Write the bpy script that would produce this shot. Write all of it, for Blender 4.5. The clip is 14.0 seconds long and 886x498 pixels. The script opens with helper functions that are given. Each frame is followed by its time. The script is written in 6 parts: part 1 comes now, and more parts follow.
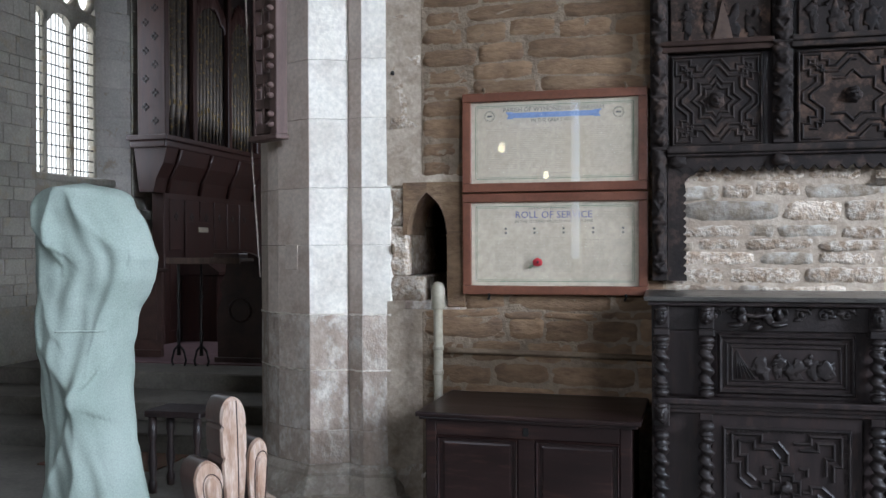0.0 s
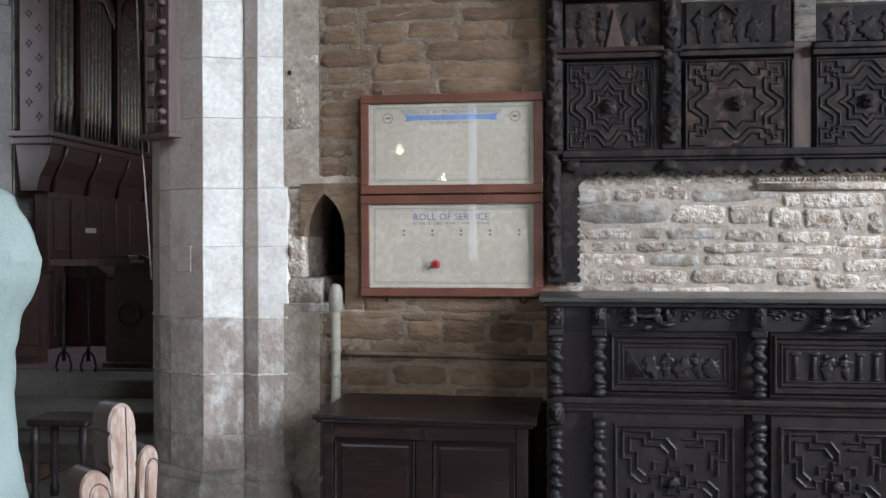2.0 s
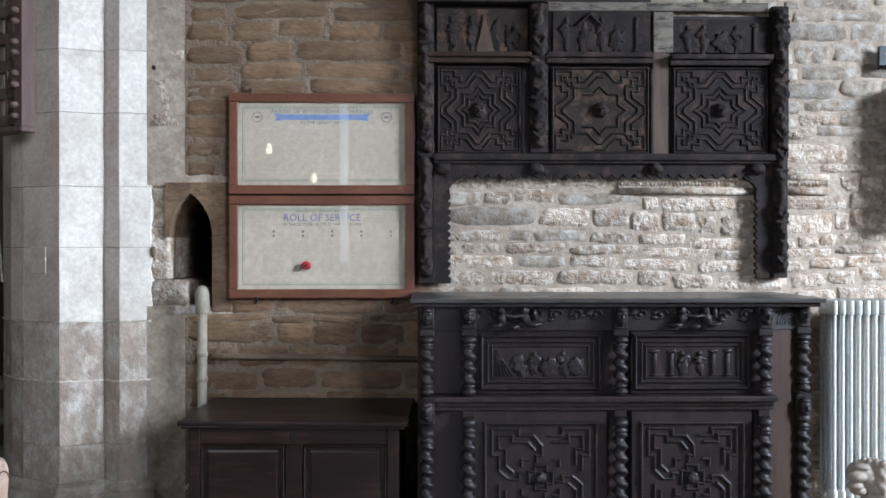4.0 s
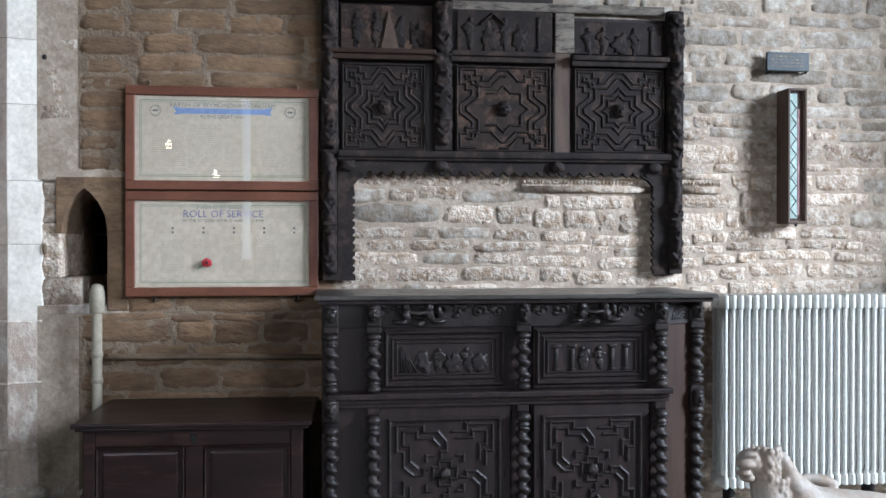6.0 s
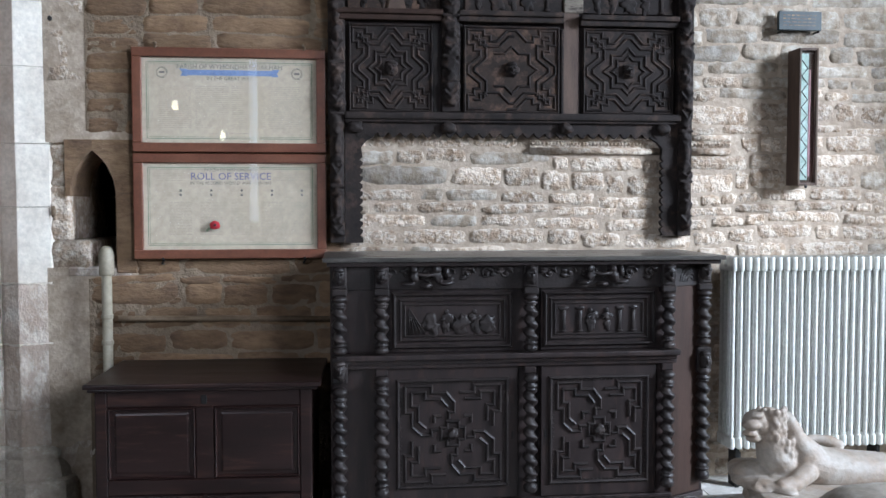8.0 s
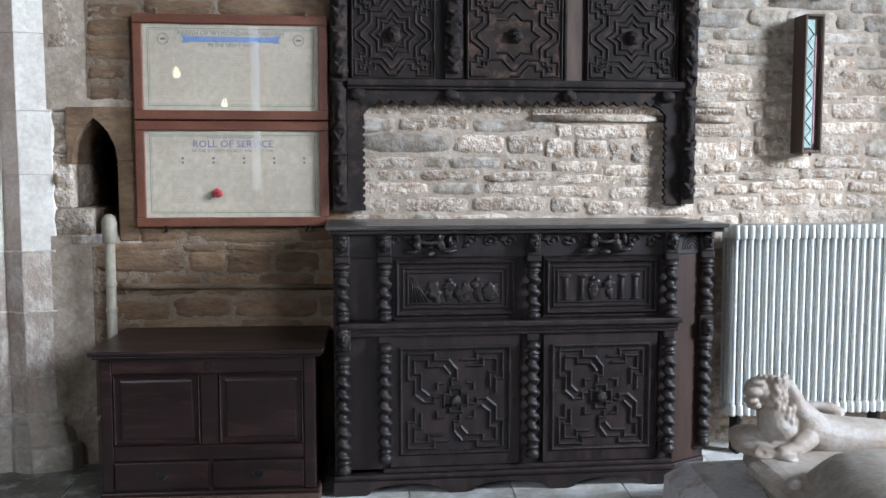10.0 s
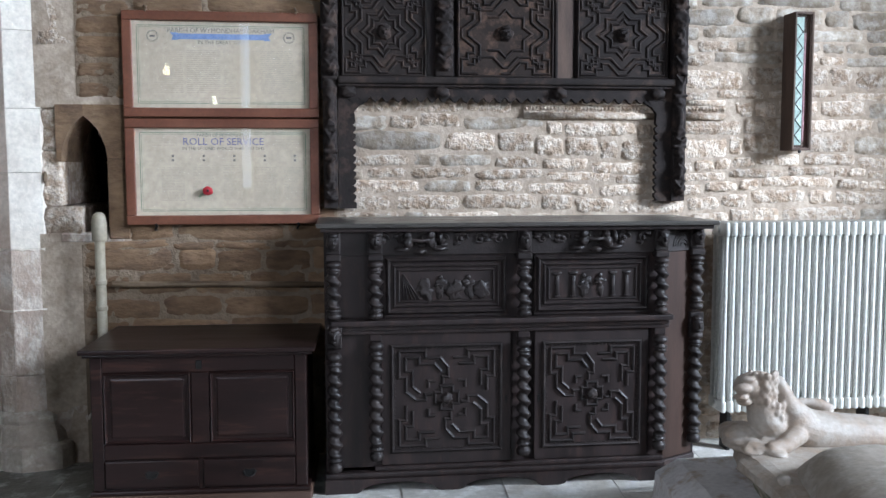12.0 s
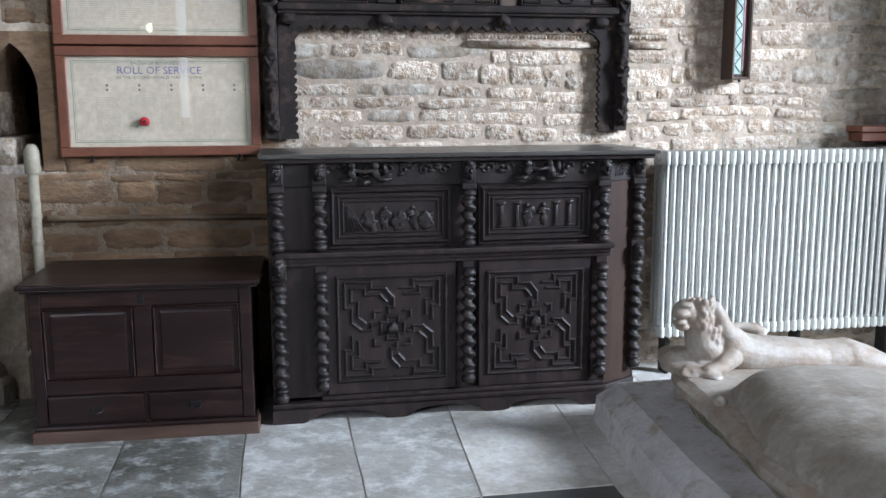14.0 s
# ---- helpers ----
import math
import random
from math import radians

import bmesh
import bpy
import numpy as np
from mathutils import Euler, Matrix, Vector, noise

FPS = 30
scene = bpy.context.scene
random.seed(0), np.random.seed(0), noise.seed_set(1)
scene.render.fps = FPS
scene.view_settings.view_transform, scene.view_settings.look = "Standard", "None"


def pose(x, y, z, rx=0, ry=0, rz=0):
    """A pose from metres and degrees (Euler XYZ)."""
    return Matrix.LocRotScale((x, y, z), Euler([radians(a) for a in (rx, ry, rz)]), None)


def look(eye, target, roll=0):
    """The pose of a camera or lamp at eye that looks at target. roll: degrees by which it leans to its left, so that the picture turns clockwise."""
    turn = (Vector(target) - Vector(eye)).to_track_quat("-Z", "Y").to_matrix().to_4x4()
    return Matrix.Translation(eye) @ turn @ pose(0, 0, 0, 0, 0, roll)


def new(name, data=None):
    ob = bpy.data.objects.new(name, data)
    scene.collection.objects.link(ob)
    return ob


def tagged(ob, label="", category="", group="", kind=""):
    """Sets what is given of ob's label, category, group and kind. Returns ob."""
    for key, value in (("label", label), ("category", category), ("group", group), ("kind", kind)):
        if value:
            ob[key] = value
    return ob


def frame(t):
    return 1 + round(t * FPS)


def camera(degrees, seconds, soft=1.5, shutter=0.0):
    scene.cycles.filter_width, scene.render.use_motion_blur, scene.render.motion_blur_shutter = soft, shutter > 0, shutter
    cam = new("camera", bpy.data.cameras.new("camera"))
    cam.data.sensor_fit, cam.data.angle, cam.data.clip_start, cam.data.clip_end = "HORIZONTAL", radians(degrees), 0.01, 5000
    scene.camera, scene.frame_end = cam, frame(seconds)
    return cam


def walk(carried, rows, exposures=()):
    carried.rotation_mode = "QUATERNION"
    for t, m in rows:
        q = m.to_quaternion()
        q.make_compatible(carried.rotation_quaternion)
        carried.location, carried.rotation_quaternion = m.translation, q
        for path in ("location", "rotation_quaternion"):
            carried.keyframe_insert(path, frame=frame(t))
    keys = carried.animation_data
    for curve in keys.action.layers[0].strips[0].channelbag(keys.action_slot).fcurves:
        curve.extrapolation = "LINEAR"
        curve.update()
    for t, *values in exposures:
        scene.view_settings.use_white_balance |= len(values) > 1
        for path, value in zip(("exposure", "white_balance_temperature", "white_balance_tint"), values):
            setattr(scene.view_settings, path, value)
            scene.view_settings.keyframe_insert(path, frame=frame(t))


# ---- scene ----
cam = camera(52.2, 14.0)
PATH = [
    (0.0, pose(0, 0, 1.6, 89.736, 0.248, 13.614)),
    (0.5, pose(0, 0, 1.6, 89.743, 0.215, 12.873)),
    (1.0, pose(0, 0, 1.6, 89.782, 0.137, 11.391)),
    (1.5, pose(0, 0, 1.6, 89.822, 0.081, 9.346)),
    (2.0, pose(0, 0, 1.6, 89.835, 0.119, 7.166)),
    (2.5, pose(0, 0, 1.6, 89.855, 0.081, 4.983)),
    (3.0, pose(0, 0, 1.6, 89.869, 0.047, 3.000)),
    (3.5, pose(0, 0, 1.6, 89.884, 0.019, 0.841)),
    (4.0, pose(0, 0, 1.6, 89.907, 0.004, -0.966)),
    (6.5, pose(0, 0, 1.6, 89.614, -0.018, -7.392)),
    (7.0, pose(0, 0, 1.6, 89.250, 0.001, -7.167)),
    (7.5, pose(0, 0, 1.6, 88.301, 0.007, -6.740)),
    (8.0, pose(0, 0, 1.6, 87.321, 0.058, -6.509)),
    (8.5, pose(0, 0, 1.6, 86.454, 0.101, -6.449)),
    (9.0, pose(0, 0, 1.6, 85.713, 0.075, -6.320)),
    (11.5, pose(0, 0, 1.6, 85.174, 0.057, -6.585)),
    (12.0, pose(0, 0, 1.6, 85.134, 0.104, -6.910)),
    (12.5, pose(0, 0, 1.6, 84.546, 0.144, -7.440)),
    (13.0, pose(0, 0, 1.6, 83.439, 0.124, -8.184)),
    (13.5, pose(0, 0, 1.6, 82.011, 0.148, -9.274)),
    (14.0, pose(0, 0, 1.6, 80.737, 0.172, -10.455)),
]
walk(cam, PATH, [(0, -0.15), (4, -0.05), (9, -0.05), (14, 0.08)])

# ---- daylight ----
world = bpy.data.worlds.new("overcast")
scene.world = world
world.use_nodes = True
wn = world.node_tree.nodes
sky = wn.new("ShaderNodeTexSky")
sky.sky_type = "NISHITA"
sky.sun_disc = False
sky.sun_elevation, sky.sun_rotation = radians(38), radians(70)
world.node_tree.links.new(sky.outputs[0], wn["Background"].inputs[0])
wn["Background"].inputs[1].default_value = 0.15


def sun_lamp(strength):
    data = bpy.data.lights.new("sun", "SUN")
    data.energy, data.angle, data.color = strength, radians(12), (1.0, 0.97, 0.92)
    ob = new("sun", data)
    ob.matrix_world = look((30, 10, 24), (0, 0, 0))
    return ob


sun_lamp(1.0)


def window_light(name, where, target, w, h, power, colour=(0.76, 0.86, 1.03)):
    data = bpy.data.lights.new(name, "AREA")
    data.shape, data.size, data.size_y, data.energy, data.color = "RECTANGLE", w, h, power, colour
    ob = new(name, data)
    ob.matrix_world = look(where, target)
    return ob


window_light("aisle_window_light", (8.5, 0.7, 4.2), (2.4, 4.7, 0.5), 2.1, 2.5, 485, (0.73, 0.86, 1.05)).data.spread = math.radians(84)
# Added fill: a narrow beam that brightens the pier, from an invented window
window_light("pier_fill_light", (4.6, -5.1, 4.2), (-2.9, 5.0, 2.2), 1.9, 2.1, 46).data.spread = math.radians(36)
window_light("nave_side_light", (-5.0, -5.1, 4.1), (2.0, 3.2, 0.0), 1.7, 2.0, 40).data.spread = math.radians(46)
window_light("chancel_window_light", (-6.37, 8.60, 3.4), (0.0, 8.60, 3.4), 1.1, 2.0, 28)
# Added fill for the organ front; the wall behind this lamp has no window
window_light("organ_fill_light", (-2.75, 10.6, 3.3), (-6.0, 10.6, 2.6), 1.4, 2.0, 62)
window_light("nave_window_light", (-1.42, -5.4, 2.7), (-1.42, 5.0, 2.7), 0.16, 2.7, 1.2)

# ---- materials ----


def material(name, a, b, scale=6.0, rough=0.7, fine=60.0, bump=0.25, depth=0.004, metal=0.0, vary=0.0, c=None, cover=0.5,
             stretch=(1, 1, 1), coat=0.0, spec=0.5, sharp=0.12, rough_vary=0.12, cscale=1.7):
    """Two colours mixed by broad noise, a fine grain, an optional third colour in patches, bump at two scales."""
    m = bpy.data.materials.new(name)
    m.use_nodes = True
    nt = m.node_tree
    n, li = nt.nodes, nt.links.new
    bsdf = n["Principled BSDF"]
    co = n.new("ShaderNodeTexCoord")
    mp = n.new("ShaderNodeMapping")
    mp.inputs["Scale"].default_value = stretch
    info = n.new("ShaderNodeObjectInfo")
    add = n.new("ShaderNodeVectorMath")
    add.operation = "ADD"
    sc = n.new("ShaderNodeVectorMath")
    sc.operation = "SCALE"
    sc.inputs[0].default_value = (37.0, 19.0, 53.0)
    li(info.outputs["Random"], sc.inputs["Scale"])
    li(co.outputs["Object"], mp.inputs["Vector"])
    li(mp.outputs[0], add.inputs[0])
    li(sc.outputs[0], add.inputs[1])

    def noise_node(s, detail=4.0, r=0.6):
        t = n.new("ShaderNodeTexNoise")
        t.inputs["Scale"].default_value, t.inputs["Detail"].default_value, t.inputs["Roughness"].default_value = s, detail, r
        li(add.outputs[0], t.inputs["Vector"])
        return t

    def mix(f, x, y, kind="MIX"):
        k = n.new("ShaderNodeMix")
        k.data_type, k.blend_type = "RGBA", kind
        for sock, v in ((k.inputs[0], f), (k.inputs[6], x), (k.inputs[7], y)):
            if hasattr(v, "is_linked"):
                li(v, sock)
            else:
                sock.default_value = v if isinstance(v, float) else (*v, 1)
        return k.outputs[2]

    def ramp(sock, lo, hi):
        r = n.new("ShaderNodeMapRange")
        r.inputs[1].default_value, r.inputs[2].default_value = lo, hi
        li(sock, r.inputs[0])
        return r.outputs[0]

    broad, grain = noise_node(scale), noise_node(fine, 3.0)
    col = mix(ramp(broad.outputs[0], 0.35, 0.65), a, b)
    if c:
        patch = noise_node(scale * cscale + 1.3, 5.0, 0.65)
        edge = 0.5 + (0.5 - cover) * 0.5
        col = mix(ramp(patch.outputs[0], edge - sharp / 2, edge + sharp / 2), col, c)
    g = ramp(grain.outputs[0], 0.2, 0.8)
    g2 = n.new("ShaderNodeMapRange")
    g2.inputs[3].default_value, g2.inputs[4].default_value = 0.80, 1.18
    li(g, g2.inputs[0])
    hsv = n.new("ShaderNodeHueSaturation")
    li(col, hsv.inputs["Color"])
    li(g2.outputs[0], hsv.inputs["Value"])
    out = hsv.outputs[0]
    if vary:
        v = n.new("ShaderNodeMapRange")
        v.inputs[3].default_value, v.inputs[4].default_value = 1 - vary, 1 + vary
        li(info.outputs["Random"], v.inputs[0])
        h2 = n.new("ShaderNodeHueSaturation")
        li(out, h2.inputs["Color"])
        li(v.outputs[0], h2.inputs["Value"])
        out = h2.outputs[0]
    li(out, bsdf.inputs["Base Color"])
    rr = n.new("ShaderNodeMapRange")
    rr.inputs[3].default_value, rr.inputs[4].default_value = max(0.03, rough - rough_vary), min(1, rough + rough_vary)
    li(broad.outputs[0], rr.inputs[0])
    li(rr.outputs[0], bsdf.inputs["Roughness"])
    bsdf.inputs["Metallic"].default_value = metal
    bsdf.inputs["Specular IOR Level"].default_value = spec
    bsdf.inputs["Coat Weight"].default_value = coat
    bsdf.inputs["Coat Roughness"].default_value = 0.2
    if bump:
        mid = noise_node(fine * 0.3, 5.0, 0.65)
        s = n.new("ShaderNodeMath")
        s.operation = "ADD"
        li(mid.outputs[0], s.inputs[0])
        li(grain.outputs[0], s.inputs[1])
        bp = n.new("ShaderNodeBump")
        bp.inputs["Strength"].default_value, bp.inputs["Distance"].default_value = bump, depth
        li(s.outputs[0], bp.inputs["Height"])
        li(bp.outputs[0], bsdf.inputs["Normal"])
    return m


OAK_DARK = material("blackened_oak", (0.0120, 0.0084, 0.0080), (0.0250, 0.0160, 0.0148), 5, 0.44, 70, 0.25, 0.002, stretch=(3, 3, 0.7), c=(0.036, 0.021, 0.018), cover=0.33, spec=0.36)
OAK_CARVED = material("carved_black_oak", (0.0115, 0.0086, 0.0082), (0.0235, 0.0168, 0.0152), 8, 0.48, 60, 0.5, 0.004, c=(0.036, 0.026, 0.023), cover=0.28, spec=0.30)
OAK_OVER = material("dry_black_oak", (0.0155, 0.0120, 0.0112), (0.030, 0.0225, 0.0200), 6, 0.72, 60, 0.45, 0.004, c=(0.058, 0.038, 0.030), cover=0.33, spec=0.16)
OAK_SCARRED = material("scarred_brown_black_oak", (0.020, 0.0142, 0.012), (0.038, 0.026, 0.021), 7, 0.72, 60, 0.4, 0.003, c=(0.105, 0.062, 0.044), cover=0.36, sharp=0.16, spec=0.16)
OAK_SCAR = material("bare_brown_scar", (0.060, 0.034, 0.023), (0.10, 0.060, 0.042), 9, 0.7, 60, 0.4, 0.003)
PLANK_GREY = material("limewashed_plank", (0.10, 0.08, 0.062), (0.20, 0.165, 0.13), 9, 0.8, 60, 0.4, 0.003, stretch=(0.8, 3, 3), c=(0.045, 0.032, 0.025), cover=0.35)
OAK_BROWN = material("brown_oak", (0.026, 0.0135, 0.0095), (0.044, 0.0235, 0.017), 4, 0.62, 60, 0.25, 0.002, stretch=(4, 4, 0.5), spec=0.2)
OAK_PALE = material("bare_brown_board", (0.062, 0.036, 0.026), (0.105, 0.066, 0.048), 5, 0.75, 60, 0.3, 0.003, stretch=(4, 4, 0.6))
OAK_CHEST = material("polished_brown_black_oak", (0.0110, 0.0052, 0.0047), (0.0205, 0.0092, 0.0080), 3, 0.33, 60, 0.15, 0.0015, stretch=(0.6, 4, 4), c=(0.038, 0.017, 0.013), cover=0.28, spec=0.35)
# Dust, and a base lifted well above OAK_DARK to imitate the grazing sheen
OAK_TOP = material("dusty_sheened_black_oak_top", (0.045, 0.04, 0.036), (0.075, 0.068, 0.06), 4, 0.3, 60, 0.1, 0.001, stretch=(0.5, 4, 4))
OAK_FOOT = material("worn_brown_oak", (0.060, 0.032, 0.022), (0.10, 0.055, 0.038), 5, 0.55, 60, 0.25, 0.002, stretch=(0.6, 4, 4))
MAHOGANY = material("red_brown_frame", (0.115, 0.036, 0.018), (0.16, 0.055, 0.028), 5, 0.45, 50, 0.15, 0.001, stretch=(1, 4, 1))
PAPER = material("cream_paper", (0.250, 0.208, 0.154), (0.285, 0.240, 0.181), 2.0, 0.85, 30, 0.0)
INK = material("grey_ink", (0.05, 0.048, 0.045), (0.08, 0.075, 0.07), 30, 0.9, 80, 0.0)
INK_PALE = material("faint_ink", (0.208, 0.176, 0.134), (0.238, 0.202, 0.155), 30, 0.9, 80, 0.0)
INK_GREEN = material("green_ink", (0.05, 0.09, 0.06), (0.07, 0.12, 0.08), 20, 0.9, 80, 0.0)
INK_BLUE = material("blue_ink", (0.07, 0.115, 0.22), (0.11, 0.16, 0.28), 20, 0.9, 80, 0.0)
INK_NAVY = material("navy_ink", (0.045, 0.047, 0.12), (0.06, 0.063, 0.15), 20, 0.9, 80, 0.0)
POPPY = material("red_felt", (0.32, 0.012, 0.02), (0.45, 0.02, 0.03), 30, 0.8, 90, 0.2)
LEAF = material("dull_green_leaf", (0.10, 0.13, 0.08), (0.14, 0.16, 0.10), 30, 0.8, 90, 0.2)
IRON = material("black_iron", (0.012, 0.012, 0.012), (0.03, 0.027, 0.025), 20, 0.5, 80, 0.2, 0.001, metal=0.6)
BRASS = material("tarnished_brass", (0.16, 0.11, 0.05), (0.26, 0.18, 0.08), 20, 0.4, 80, 0.2, 0.001, metal=1.0)
GREY_PIPE = material("stone_coloured_paint", (0.27, 0.23, 0.17), (0.33, 0.29, 0.22), 8, 0.55, 50, 0.2, 0.001)
BROWN_PIPE = material("brown_painted_pipe", (0.15, 0.10, 0.06), (0.20, 0.14, 0.09), 8, 0.6, 50, 0.3, 0.002)
RAD_WHITE = material("cream_enamel", (0.52, 0.515, 0.475), (0.58, 0.575, 0.53), 4, 0.35, 40, 0.08, 0.0005)
SLATE = material("dark_slate", (0.025, 0.035, 0.04), (0.04, 0.055, 0.06), 12, 0.4, 60, 0.1, 0.0005)
LACE = material("pale_green_cloth", (0.16, 0.22, 0.19), (0.24, 0.30, 0.27), 30, 0.9, 120, 0.3, 0.001)
SASH = material("red_ribbon", (0.16, 0.075, 0.08), (0.22, 0.11, 0.115), 30, 0.8, 120, 0.2, 0.001)
MORTAR = material("old_lime_mortar", (0.365, 0.283, 0.213), (0.485, 0.395, 0.312), 5.0, 0.95, 40, 0.6, 0.008, c=(0.26, 0.195, 0.142), cover=0.30, sharp=0.3)
MORTAR_WARM = material("brown_wall_mortar", (0.17, 0.12, 0.08), (0.25, 0.185, 0.13), 3.0, 0.95, 30, 0.9, 0.02)
STONE_WARM = material("brown_sandstone", (0.166, 0.096, 0.051), (0.238, 0.150, 0.087), 4.0, 0.92, 30, 0.8, 0.012, vary=0.18, c=(0.115, 0.068, 0.042), cover=0.30, stretch=(0.7, 1, 1.6), sharp=0.25)
STONE_LIMED = material("limewashed_rubble", (0.285, 0.198, 0.134), (0.425, 0.325, 0.243), 8.0, 0.92, 40, 1.0, 0.018, vary=0.24, c=(0.57, 0.485, 0.40), cover=0.47, sharp=0.16, cscale=2.4)
STONE_PIER = material("pale_dressed_stone", (0.70, 0.64, 0.555), (0.80, 0.745, 0.66), 2.2, 0.9, 40, 0.35, 0.005, vary=0.05, c=(0.54, 0.47, 0.40), cover=0.22, sharp=0.4)
# Pinkish stone, darkened as the shaded copy of STONE_PIER
STONE_PINK_SHADE = material("pinkish_shaded_dressed_stone", (0.52, 0.42, 0.345), (0.62, 0.52, 0.44), 2.2, 0.92, 40, 0.35, 0.005, vary=0.05, c=(0.42, 0.31, 0.24), cover=0.3, sharp=0.3)
STONE_STAINED = material("damp_stained_stone", (0.31, 0.235, 0.185), (0.46, 0.375, 0.31), 4.0, 0.92, 40, 0.8, 0.010, vary=0.14, c=(0.62, 0.57, 0.51), cover=0.34, sharp=0.22, stretch=(1.0, 1.0, 0.75), cscale=2.6)
STONE_BASE = material("grimy_base_stone", (0.30, 0.245, 0.195), (0.46, 0.40, 0.335), 3.5, 0.9, 40, 0.6, 0.008, c=(0.62, 0.58, 0.51), cover=0.3, sharp=0.2)
FLAG = material("worn_grey_flagstone", (0.36, 0.335, 0.30), (0.53, 0.505, 0.465), 3.2, 0.45, 34, 0.5, 0.007, vary=0.15, c=(0.70, 0.685, 0.65), cover=0.38, sharp=0.16, cscale=2.2, rough_vary=0.25)
# Cream stone, made paler to carry the brighter light on the right of the floor
FLAG_PALE_LIT = material("pale_lit_cream_flagstone", (0.44, 0.40, 0.345), (0.66, 0.625, 0.57), 2.4, 0.45, 34, 0.5, 0.007, vary=0.10, c=(0.74, 0.72, 0.69), cover=0.36, sharp=0.25, cscale=2.5, rough_vary=0.25)
FLAG_WORN = material("dirty_brown_flagstone", (0.105, 0.098, 0.080), (0.25, 0.24, 0.215), 4.0, 0.5, 34, 0.6, 0.009, vary=0.18, c=(0.44, 0.435, 0.42), cover=0.34, sharp=0.16, cscale=2.0, rough_vary=0.2)
FLAG_DARK = material("black_ledger_stone", (0.07, 0.07, 0.065), (0.12, 0.12, 0.11), 3, 0.5, 34, 0.3, 0.004)
JOINT = material("dirty_joint", (0.30, 0.275, 0.24), (0.60, 0.57, 0.52), 8, 0.95, 60, 0.5, 0.006)
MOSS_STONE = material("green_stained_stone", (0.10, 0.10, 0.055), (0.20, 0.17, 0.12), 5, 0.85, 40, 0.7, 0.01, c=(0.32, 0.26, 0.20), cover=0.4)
ALABASTER = material("weathered_alabaster", (0.28, 0.235, 0.195), (0.365, 0.32, 0.275), 4.0, 0.6, 40, 0.5, 0.006, c=(0.25, 0.18, 0.13), cover=0.40, sharp=0.25)
PLINTH_STONE = material("grey_white_plinth_stone", (0.41, 0.38, 0.365), (0.53, 0.50, 0.485), 3.0, 0.65, 40, 0.4, 0.005, c=(0.33, 0.26, 0.20), cover=0.32)
CLOTH = material("mint_dust_sheet", (0.30, 0.365, 0.315), (0.37, 0.43, 0.38), 3.0, 0.75, 150, 0.35, 0.003)
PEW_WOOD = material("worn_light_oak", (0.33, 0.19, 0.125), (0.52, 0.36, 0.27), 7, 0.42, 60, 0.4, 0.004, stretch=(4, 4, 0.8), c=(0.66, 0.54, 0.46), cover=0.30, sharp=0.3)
# Dark oak of the stalls, and the shaded sides of the poppyhead leaves
PEW_DARK = material("dark_and_shaded_pew_oak", (0.045, 0.022, 0.018), (0.075, 0.038, 0.03), 6, 0.4, 60, 0.3, 0.002)
CASE_RED = material("dark_red_organ_oak", (0.024, 0.0085, 0.0065), (0.042, 0.015, 0.011), 4, 0.45, 50, 0.2, 0.002, stretch=(4, 4, 0.6))
BOARD_WOOD = material("purple_brown_oak", (0.085, 0.048, 0.040), (0.13, 0.078, 0.065), 5, 0.6, 60, 0.3, 0.002, stretch=(4, 4, 0.7))
PIPE_METAL = material("dull_gilded_metal", (0.07, 0.055, 0.045), (0.12, 0.10, 0.085), 12, 0.5, 60, 0.1, 0.001, metal=0.5, c=(0.30, 0.20, 0.08), cover=0.3)
STEP_STONE = material("dark_worn_step_stone", (0.085, 0.075, 0.062), (0.14, 0.125, 0.105), 2.5, 0.85, 40, 0.5, 0.006, vary=0.15)
# Darker copy of ALABASTER: the shade on the effigy is put into its colour
EFFIGY_STONE = material("shaded_weathered_alabaster", (0.215, 0.178, 0.143), (0.295, 0.255, 0.215), 5.0, 0.65, 34, 0.45, 0.006, c=(0.36, 0.32, 0.28), cover=0.28, sharp=0.2)
# Unwashed stone, also used as a darker copy for dimmer parts of the wall
STONE_BARE_DIM = material("unwashed_and_dimmed_rubble", (0.205, 0.155, 0.11), (0.31, 0.25, 0.19), 7.0, 0.92, 30, 0.75, 0.012, vary=0.25, c=(0.44, 0.395, 0.34), cover=0.42, sharp=0.22)
CHANCEL_STONE = material("grey_chancel_stone", (0.33, 0.31, 0.265), (0.42, 0.39, 0.335), 2.5, 0.92, 40, 0.5, 0.006, vary=0.15, c=(0.36, 0.31, 0.23), cover=0.3)
REVEAL_STONE = material("pale_reveal_stone", (0.42, 0.40, 0.37), (0.52, 0.49, 0.45), 3, 0.9, 40, 0.4, 0.005, vary=0.10, c=(0.36, 0.30, 0.24), cover=0.25)
CARPET = material("dull_red_carpet", (0.11, 0.06, 0.065), (0.15, 0.085, 0.09), 6, 0.95, 200, 0.4, 0.003)
RUG = material("patterned_red_rug", (0.14, 0.04, 0.03), (0.2, 0.09, 0.06), 25, 0.95, 200, 0.4, 0.003, c=(0.10, 0.10, 0.05), cover=0.45)
PLASTER = material("dull_plaster", (0.20, 0.18, 0.15), (0.27, 0.25, 0.21), 1.5, 0.95, 30, 0.3, 0.006)
ROOF_WOOD = material("dark_roof_boards", (0.07, 0.05, 0.035), (0.11, 0.08, 0.055), 3, 0.8, 40, 0.3, 0.004, stretch=(0.5, 5, 1))
LEAD = material("lead_came", (0.10, 0.10, 0.10), (0.15, 0.15, 0.15), 20, 0.6, 60, 0.1, 0.001, metal=0.3)
